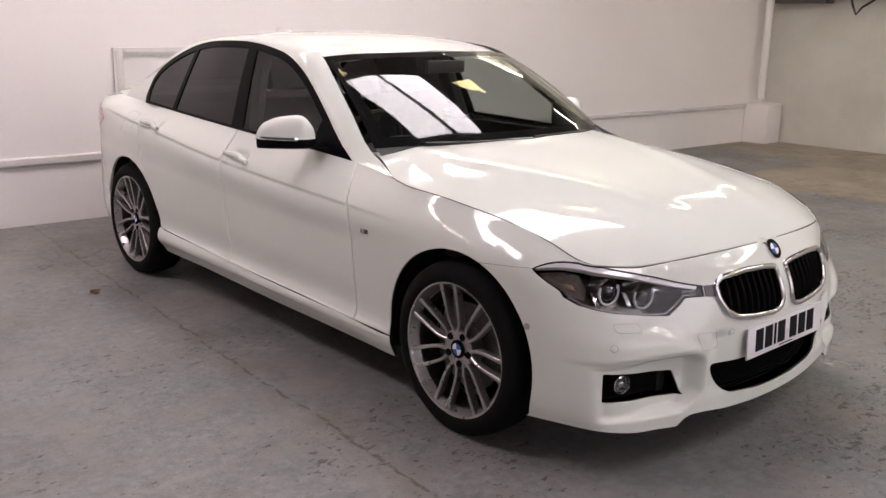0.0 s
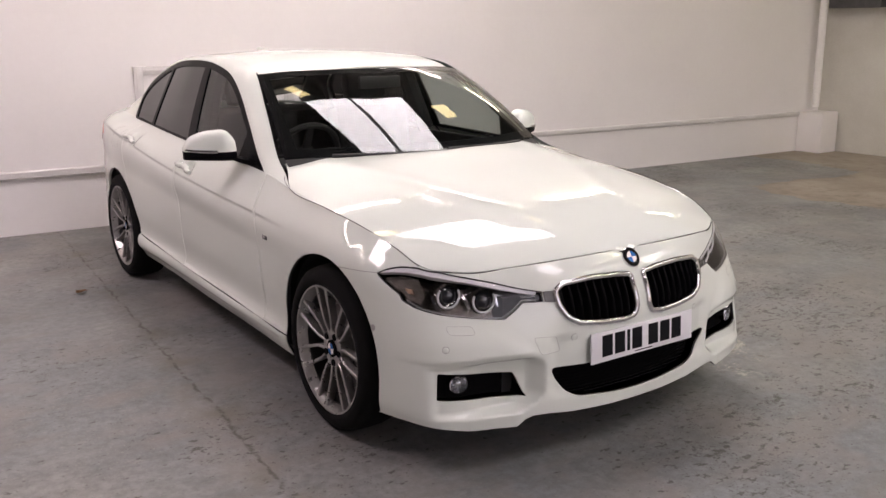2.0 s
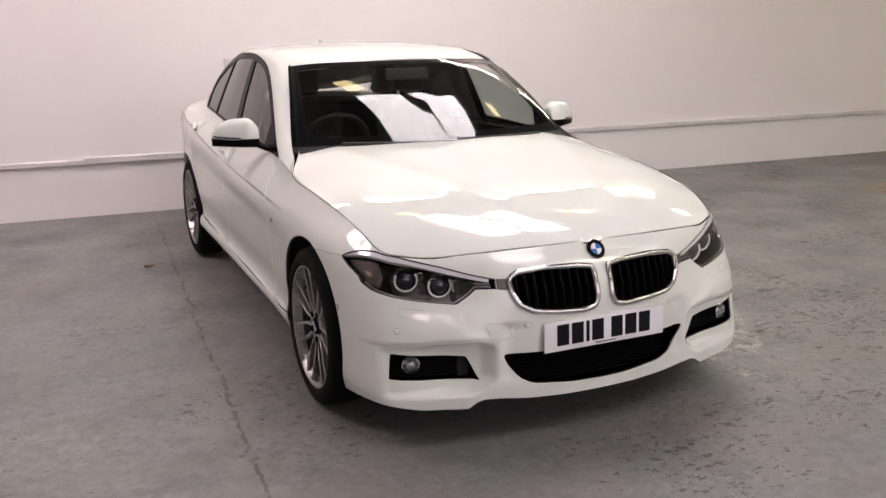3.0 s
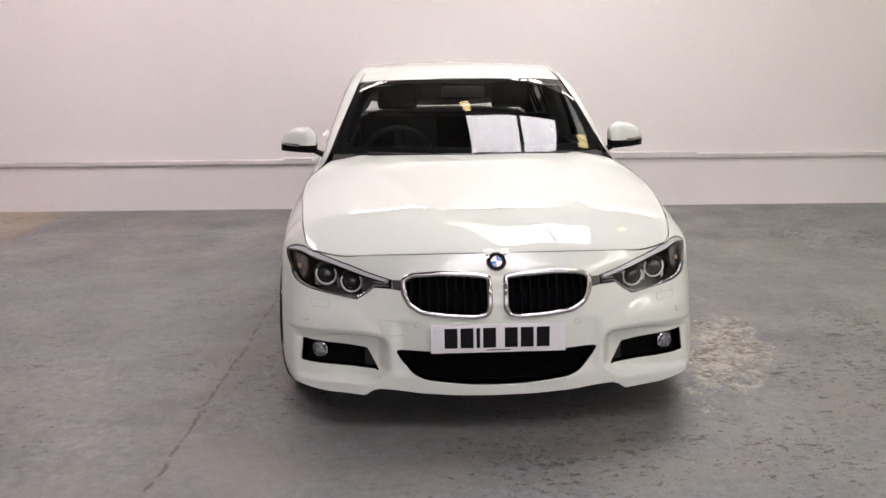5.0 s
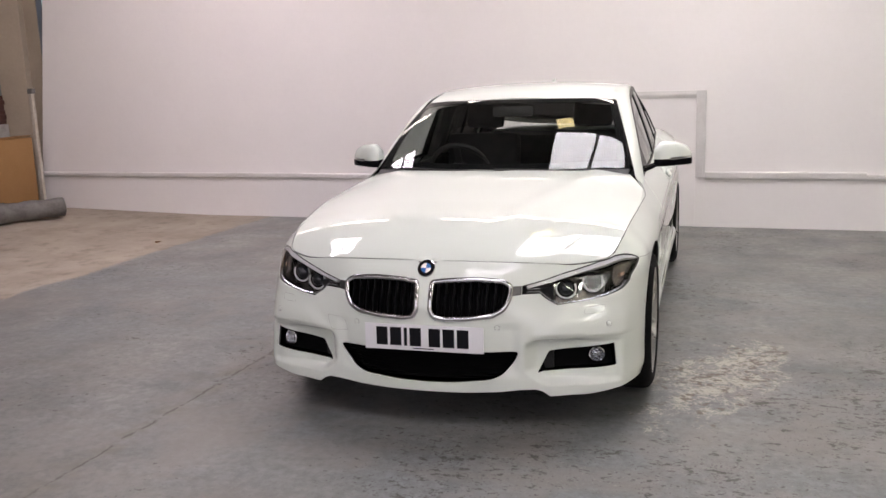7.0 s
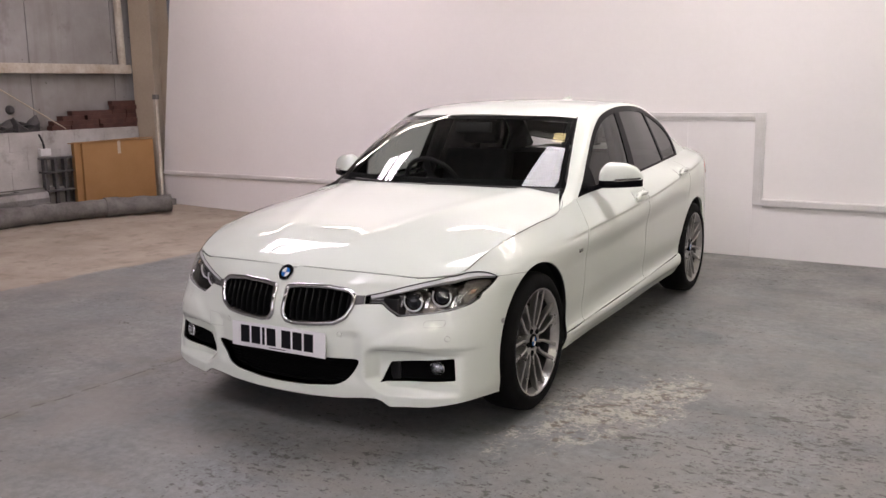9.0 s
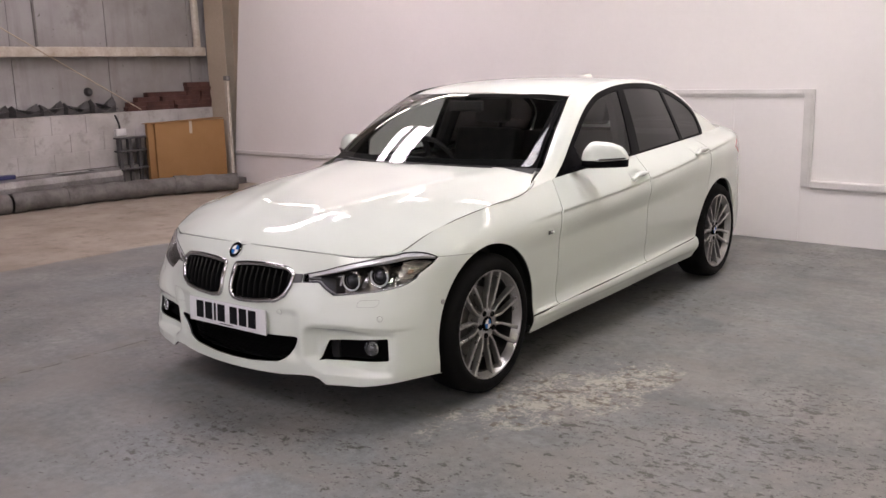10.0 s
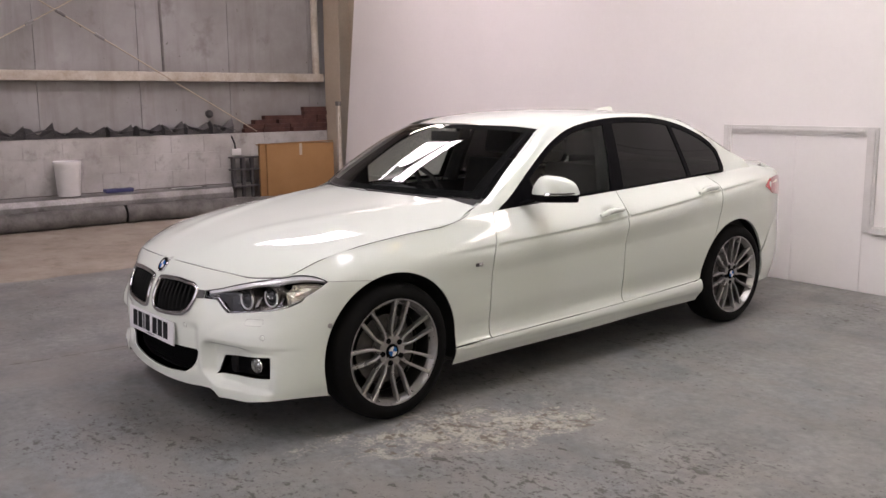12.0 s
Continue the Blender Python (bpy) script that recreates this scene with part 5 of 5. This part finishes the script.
    for a, b in zip(rows, rows[1:]):
        for k in range(5):
            bm.faces.new((a[k], a[k + 1], b[k + 1], b[k]))
    part("antenna_fin", bm, PAINT, car)


def build_rear(car):
    # rear screen and boot lid
    def back(st):
        st = np.atleast_2d(np.asarray(st, float))
        s, t = st[:, 0], st[:, 1]
        y = 2.64 + (3.19 - 2.64) * t
        e = RAIL_IN(y)
        mid = 1.345 + (1.045 - 1.345) * t + .035 * 4 * t * (1 - t) * .5
        return np.stack([s * (e[:, 0] - .004), y + .02 * (1 - s * s), mid + (e[:, 1] + .006 - mid) * np.abs(s) ** 2.2], 1)
    panel("rear_screen", back, [(-1, .02), (1, .02), (1, .98), (-1, .98)], GLASS_DARK, car, step=.12, depth=.004)
    top = skin(np.stack([np.linspace(flank_top(3.0), U_MAX, 60), np.full(60, V_MAX)], 1))
    def lid(xy):
        xy = np.atleast_2d(np.asarray(xy, float))
        x, y = xy[:, 0], xy[:, 1]
        xe = np.interp(y, top[:, 1], top[:, 0])
        z = 1.042 - .012 * smooth(y, 3.15, 3.5) - .006 * smooth(y, 3.62, 3.76)
        ze = np.interp(y, top[:, 1], top[:, 2])
        s = np.clip(np.abs(x) / np.maximum(xe, .05), 0, 1.05)
        return np.stack([x, y, z + (ze - z) * s**3], 1)
    edge = [(float(a), float(b)) for a, b, c in top[::3] if b > 3.16]
    half = [(0, 3.17), (.58, 3.17)] + [(max(0.0, a - .004), b) for a, b in edge]
    panel("boot_lid", lid, half + [(-a, b) for a, b in half[::-1] if a > 0], PAINT, car, step=.05, dark_rim=False)
    # tail panel between the lamps
    u1 = flank([(3.60, .80)])[0][0]
    rect = [(u1, flank([(3.60, .66)])[0][1]), (U_MAX, .44), (U_MAX, V_MAX), (u1, V_MAX)]
    panel("tail_panel", skin, rect, PAINT, car, step=.05, dark_rim=False)
    panel("tail_panel", skin, mirrored(rect), PAINT, car, step=.05, dark_rim=False)


def seat_mesh(w, y, back_z):
    bm = box((-w, y - .50, .38), (w, y + .05, .54), .05)
    m = Matrix.Translation((0, y, .50)) @ Matrix.Rotation(radians(-14), 4, "X")
    add_box(bm, (-w, -.06, 0), (w, .08, back_z), .05, m)
    return bm, m


def build_cabin(car):
    dash = bmesh.new()
    rows = []
    for x in np.linspace(-.70, .70, 29):
        hump = .035 * math.exp(-((x + .36) / .16) ** 2) + .02 * math.exp(-(x / .2) ** 2)
        rows.append([dash.verts.new((x, y, z)) for y, z in ((.60, .90), (.72, .925), (.86, .93 + hump * .6), (.98, .93 + hump), (1.02, .90 + hump), (1.05, .80), (1.04, .62))])
    for a, b in zip(rows, rows[1:]):
        for k in range(6):
            dash.faces.new((a[k], a[k + 1], b[k + 1], b[k]))
    part("dashboard", dash, DARK_CLOTH, car)
    m = Matrix.Translation((-.37, 1.20, .90)) @ Matrix.Rotation(radians(-62), 4, "X")
    ring = [m @ Vector((.185 * math.cos(a), .185 * math.sin(a), 0)) for a in np.linspace(0, 2 * math.pi, 40, endpoint=False)]
    wheel = part("steering_wheel", tube(ring, .015, 8, closed=True), BLACK, car)
    bm = bmesh.new()
    lathe([(-.02, .06), (.015, .06), (.02, .04), (.02, 0)], 24, "z", bm)
    add_box(bm, (-.17, -.02, -.008), (.17, .02, .008), .004), add_box(bm, (-.02, -.17, -.008), (.02, 0, .008), .004)
    bmesh.ops.transform(bm, matrix=m, verts=bm.verts)
    part("wheel_hub", bm, BLACK, wheel)
    for x in (-.37, .37):
        bm, m = seat_mesh(.25, 1.70, .60)
        bmesh.ops.translate(bm, verts=bm.verts, vec=(x, 0, 0))
        seat = part("seat", bm, DARK_CLOTH, car)
        part("headrest", box((-.13, -.03, .64), (.13, .06, .80), .035, Matrix.Translation((x, 0, 0)) @ m), DARK_CLOTH, seat)
    bm, m = seat_mesh(.62, 2.52, .52)
    part("rear_bench", bm, DARK_CLOTH, car)
    part("parcel_shelf", box((-.60, 2.62, .98), (.60, 3.18, 1.0)), DARK_CLOTH, car)
    half = [(0, 1.16), (.30, 1.19), (.53, 1.28), (.545, 1.6), (.525, 2.1), (.505, 2.60), (0, 2.64)]
    panel("headlining", roof, half + [(-x, y) for x, y in half[::-1][1:-1]], DARK_CLOTH, car, step=0.08, depth=.006, lift=-.022)
    part("rear_view_mirror", box((-.12, 1.05, 1.235), (.12, 1.075, 1.295), .012), BLACK, car)
    for side in (1, -1):
        pts = [(side * .70, 1.70, .93), (side * .62, 1.76, 1.20), (side * .57, 1.78, 1.33)]
        part("pillar_lining", tube(pts, .05, 8), DARK_CLOTH, car)
        part("door_lining", box((side * .74, .75, .40), (side * .70, 2.45, .925), .01), DARK_CLOTH, made["front_door", side])


build_headlamps(car)
build_grilles(car)
build_front(car)
build_sides(car)
build_rear(car)
build_cabin(car)


# ---------------------------------------------------------------- the left wall's blocks and clutter
GALVANISED = worn("galvanised_steel", (0.36, 0.35, 0.345), (0.13, 0.12, 0.115), 0.42, 3, 40, 0.6)
PIPE_GREY = worn("dusty_grey_pipe", (0.17, 0.16, 0.15), (0.06, 0.055, 0.05), 0.75, 5, 30, bump=0.5, distance=0.006)
BRICK_RED = worn("red_brown_brick", (0.105, 0.042, 0.032), (0.055, 0.028, 0.024), 0.8, 7, 80, bump=0.4, world_size=True)
CARDBOARD = worn("brown_cardboard", (0.34, 0.18, 0.066), (0.27, 0.14, 0.053), 0.75, 2.0, 60)
BUCKET_WHITE = worn("white_plastic", (0.80, 0.79, 0.78), (0.70, 0.69, 0.67), 0.4, 5, 60)
SLATE_GREY = worn("slate_grey_sheet", (0.050, 0.049, 0.050), (0.115, 0.11, 0.11), 0.5, 7, 60, 0.2, world_size=True)
BLUE_PLASTIC = worn("blue_plastic", (0.022, 0.028, 0.11), (0.035, 0.04, 0.12), 0.4, 8, 60)
PLINTH = worn("grey_plinth_concrete", (0.19, 0.18, 0.17), (0.09, 0.083, 0.077), 0.8, 2.5, 40, bump=0.4)
CABLE = Nodes("black_cable", (0.02, 0.02, 0.02), 0.6).m
rnd = random.Random(7)


def build_ledge_things():
    plinth = part("plinth", box((-6.93, -6.0, 0.0), (-6.80, 3.45, 0.40), 0.01), PLINTH, None, "low grey concrete plinth along the wall")
    tagged(plinth, category="plinth", kind="structure")
    # folded sheet-steel pieces lying in a row on the wall
    y = 0.06
    while y < 3.12:
        w, hgt = rnd.uniform(.27, .36), rnd.uniform(.13, .20)
        ridge = thing("folded_bracket", "dusty grey folded sheet-steel bracket lying on the wall", "bracket", (-7.04, y + w / 2, 1.05), "folded brackets", turn=rnd.uniform(-.25, .25))
        bm = bmesh.new()
        t = .006
        for s in (1, -1):
            # each half flares out from the pinched middle
            rows = []
            for k in (0.0, 0.5, 1.0):
                yy, zz = s * k * w / 2, .045 + (hgt - .045) * k * (1.0 if s > 0 else rnd.uniform(.6, 1.0))
                rows.append([bm.verts.new(p) for p in ((-.07, yy, t), (.075, yy, t), (.085, yy, zz * .55), (.03 + .01 * s, yy, zz), (-.06, yy, zz * .75))])
            for a, b in zip(rows, rows[1:]):
                for q in range(5):
                    bm.faces.new((a[q], a[(q + 1) % 5], b[(q + 1) % 5], b[q]))
            bm.faces.new(rows[-1]), bm.faces.new(rows[0])
        part("plate", bm, SLATE_GREY, ridge, "", 20)
        part("flange", box((-.04, -w / 2, hgt * .42), (.10, w / 2, hgt * .42 + .007), .001, Matrix.Rotation(rnd.uniform(-.25, .25), 4, "X")), SLATE_GREY, ridge, "", 0)
        y += w + rnd.uniform(-.02, .05)
    # bricks stacked in steps
    stack = [(4.70, 6), (4.49, 6), (4.28, 4), (4.07, 4), (3.86, 4), (3.68, 3), (3.58, 2)]
    for y, n in stack:
        for k in range(n):
            b = thing("brick", "red-brown brick in a stepped stack on the wall", "brick", (-7.045 + rnd.uniform(-.012, .012), y + rnd.uniform(-.03, .03), 1.05 + .0562 * k), "stacked bricks", turn=rnd.uniform(-.14, .14))
            part("block", box((-.052, -.107, 0.0004), (.052, .107, .0558), .005), BRICK_RED, b, "", 0)
    # cardboard sheets leaning on the wall
    for dx, dy, m in ((0, 0, CARDBOARD), (-.06, -.07, CARDBOARD)):
        card = thing("cardboard_box", "large flat brown cardboard box standing on edge", "box", (-6.55 + dx, 4.03 + dy, .05), "cardboard boxes", turn=-.20)
        bm = box((-.035, -.475, 0), (.035, .475, .86), .004)
        part("carton", bm, m, card)
        part("flap", box((-.05, -.485, .86), (.05, .485, .868), .001, Matrix.Rotation(.03, 4, "X")), m, card)
        part("tape", box((.035, -.02, .70), (.0365, .02, .86)), COLUMN_PAINT, card, "", 0)
    # cable box with its lead
    sock = thing("socket_box", "small white cable box on the wall", "socket", (-6.93, 3.26, .765))
    part("case", box((0, -.07, 0), (.05, .07, .085), .006), BUCKET_WHITE, sock)
    part("lead", tube([(.02, 0, .085), (.02, -.01, .16), (.01, -.04, .24), (-.03, -.06, .28)], .012, 8), CABLE, sock)
    # bucket
    pail = thing("bucket", "white plastic bucket with a lid on the plinth", "bucket", (-6.735, 1.02, .40))
    part("tub", lathe([(0.0, .0), (0.0, .122), (.02, .127), (.35, .147), (.36, .154), (.385, .154), (.385, .145)], 32, "z"), BUCKET_WHITE, pail)
    part("lid", lathe([(.386, .0), (.386, .157), (.402, .157), (.406, .151), (.400, .135), (.400, 0)], 32, "z"), BUCKET_WHITE, pail)
    part("bail", tube([(.152 * math.cos(a), .152 * math.sin(a), .33 - .06 * math.sin(abs(a))) for a in np.linspace(-1.5, 1.5, 13)], .004, 6), BUCKET_WHITE, pail)
    # blue tool and a strip on the plinth
    tool = thing("blue_case", "flat dark blue plastic case on the plinth", "case", (-6.74, 1.60, .40), turn=.05)
    part("case", box((-.05, -.17, 0), (.05, .17, .045), .008), BLUE_PLASTIC, tool)
    # steel rack
    rack = thing("steel_rack", "grey slotted steel rack against the wall", "rack", (-6.80, 3.36, .05))
    for k in range(4):
        yy = -.20 + k * .135
        part("upright", box((-.03, yy - .022, 0), (.03, yy + .022, .70), .004), SLATE_GREY, rack)
    for z in (.30, .52, .68):
        part("shelf", box((-.06, -.24, z), (.09, .24, z + .02), .003), SLATE_GREY, rack)
    # channel beam on the floor along the plinth
    beam = thing("channel_beam", "long galvanised steel channel lying along the plinth", "beam", (-6.72, .3, .05))
    prof = [(-.08, .0), (.10, .0), (.115, .05), (.115, .26), (.09, .325), (.02, .35), (-.07, .35), (-.08, .33)]
    part("channel", prism(prof, -5.0, 2.75, "xz"), GALVANISED, beam, "", 20)
    part("lip", tube([(.113, -5.0, .19), (.113, 2.75, .19)], .014, 8), DARK_STEEL, beam)
    part("label", box((-.02, 1.95, .3505), (.05, 2.35, .3525)), BUCKET_WHITE, beam, "", 0)
    part("slot", box((-.03, 1.90, .3502), (.06, 2.42, .3512)), BLACK, beam, "", 0)
    # two lengths of old pipe on the floor
    for pts in ([(-6.56, -5.0), (-6.53, -2.0), (-6.50, .4), (-6.51, 1.55)], [(-6.51, 1.59), (-6.47, 2.2), (-6.34, 2.95), (-6.14, 3.6), (-5.80, 4.13)]):
        pipe = thing("pipe", "dusty grey pipe lying on the floor", "pipe", (0, 0, 0), "old pipes")
        k = np.r_[0, np.cumsum(np.linalg.norm(np.diff(np.array(pts), axis=0), axis=1))]
        fine = hermite(k, np.array(pts), slopes(k, np.array(pts)), np.linspace(0, k[-1], 36))
        bm = bmesh.new()
        wob = [.104 + .005 * math.sin(i * 1.7) + rnd.uniform(-.004, .004) for i in range(36)]
        rings = []
        for rr in (1.0, .88):
            rings.append(tube([(a, b, .160) for a, b in fine], [w * rr for w in wob], 20, bm))
        ends = [f for f in bm.faces if len(f.verts) == 20]
        bmesh.ops.delete(bm, geom=ends, context="FACES_ONLY")
        part("barrel", bm, PIPE_GREY, pipe, "", 50)
        for i in (9, 26):
            part("collar", tube([(fine[i - 1][0], fine[i - 1][1], .162), (fine[i + 1][0], fine[i + 1][1], .162)], .1165, 20), PIPE_GREY, pipe)
    # white post and dark foot at the wall's end
    post = thing("timber_post", "white painted timber post by the wall's end", "post", (-6.45, 4.60, .04))
    part("post", box((-.022, -.022, 0), (.022, .022, 1.38), .003), GIRT_PAINT, post)
    part("bracket", box((-.03, -.03, 1.36), (.04, .03, 1.42), .008), DARK_STEEL, post)
    part("foot", box((-.10, -.16, 0), (.16, .10, .09), .02), DARK_STEEL, post)


def rod(name, pts, r, mt, label, cat, group=""):
    ob = thing(name, label, cat, (0, 0, 0), group)
    part("rod", tube(pts, r, 8), mt, ob)
    return ob


def build_wall_lines():
    # bracing rods crossing before the cladding
    for a, b in (((-6.95, .0, 3.15), (-6.93, 3.60, 1.07)), ((-6.97, -.6, 1.58), (-6.97, 2.6, 3.40))):
        ob = rod("bracing_rod", [a, b], .0075, COLUMN_PAINT, "thin beige steel bracing rod across the cladding", "rod", "bracing rods")
        for f in (.30, .42):
            p, q = Vector(a).lerp(Vector(b), f), Vector(a).lerp(Vector(b), f + .03)
            part("turnbuckle", tube([p, q], .02, 8), GALVANISED, ob)
    rod("conduit", [(-7.145, 2.43, 1.845), (-7.145, 2.39, ROOF_Z)], .018, DARK_STEEL, "dark conduit rising up the cladding", "conduit")
    rod("conduit", [(-7.08, 4.66, 1.845), (-7.08, 4.62, ROOF_Z)], .05, GIRT_PAINT, "cream upright at the end of the cladding", "upright")
    knob = thing("wall_fitting", "small round dark fitting on the cladding", "fitting", (-7.146, 3.02, 1.31))
    part("disc", lathe([(0, .055), (.03, .05), (.05, .03), (.05, 0)], 16, "x"), SLATE_GREY, knob)
    # switch gear high on the right wall, with a loop of cable
    gear = thing("switch_box", "dark grey box with hanging cable high on the wall", "box", (8.22, 3.2, 1.72))
    part("case", box((-.22, -.05, .03), (0, .62, .42), .01), SLATE_GREY, gear)
    part("ledge", box((-.16, -1.2, .10), (0, -.05, .16), .006), SLATE_GREY, gear)
    part("cable", tube([(-.10, -.30, .10), (-.11, -.33, .0), (-.11, -.38, -.10), (-.11, -.44, -.02), (-.11, -.60, .08), (-.10, -.9, .10)], .014, 8), CABLE, gear)


def build_wall_pieces():
    low = bpy.data.objects["wall_west_low"]
    north = bpy.data.objects["wall_west"]
    # blocks of the low wall, five courses with recessed joints
    whole = mesh_from("block", box((0, -.2205, -.107), (.007, .2212, .1075), .0025))
    whole.materials.append(BLOCK_WHITE)
    for row in range(5):
        for k in range(16):
            y = -2.3 + .445 * k + (.2225 if row % 2 else 0)
            if y > 4.45:
                continue
            ob = new("block", whole)
            ob.parent = low
            ob.location = (-6.932 + .0015 * math.sin(k * 5.1 + row * 2.3), y, .0645 + .218 * row)
    # cladding sheets above and below the rail
    for z0, z1 in ((1.06, 1.725), (1.85, ROOF_Z - .01)):
        sheet = mesh_from("sheet", box((0, -.611, z0), (.016, .611, z1), .004))
        sheet.materials.append(CLADDING)
        for k in range(6):
            ob = new("sheet", sheet)
            ob.parent = north
            ob.location = (-7.162, -.987 + 1.235 * k, 0)


build_ledge_things()
def build_litter():
    """Dry leaves and crumbs lying about on the floor."""
    leaf_mt = worn("dry_leaf", (0.24, 0.12, 0.05), (0.15, 0.08, 0.04), 0.8, 30, 120)
    for x, y, r, turn in ((-1.222, 2.55, .034, .4), (-3.87, 3.03, .03, 1.2)):
        leaf = thing("dry_leaf", "small curled brown dry leaf on the floor", "leaf", (x, y, .002), "dry leaves", turn=turn)
        bm = bmesh.new()
        rows = []
        for k in np.linspace(-1, 1, 9):
            w = r * .45 * (1 - k * k) ** .6 + .001
            rows.append([bm.verts.new((k * r, s * w, .004 + .012 * abs(s) * (1 - .4 * k) + .004 * k * k)) for s in (-1, -.5, 0, .5, 1)])
        for a, b in zip(rows, rows[1:]):
            for q in range(4):
                bm.faces.new((a[q], a[q + 1], b[q + 1], b[q]))
        part("blade", bm, leaf_mt, leaf)
        part("stalk", tube([(r, 0, .006), (r * 1.5, .004, .008)], .0012, 5), leaf_mt, leaf)


build_litter()
build_wall_lines()
build_wall_pieces()
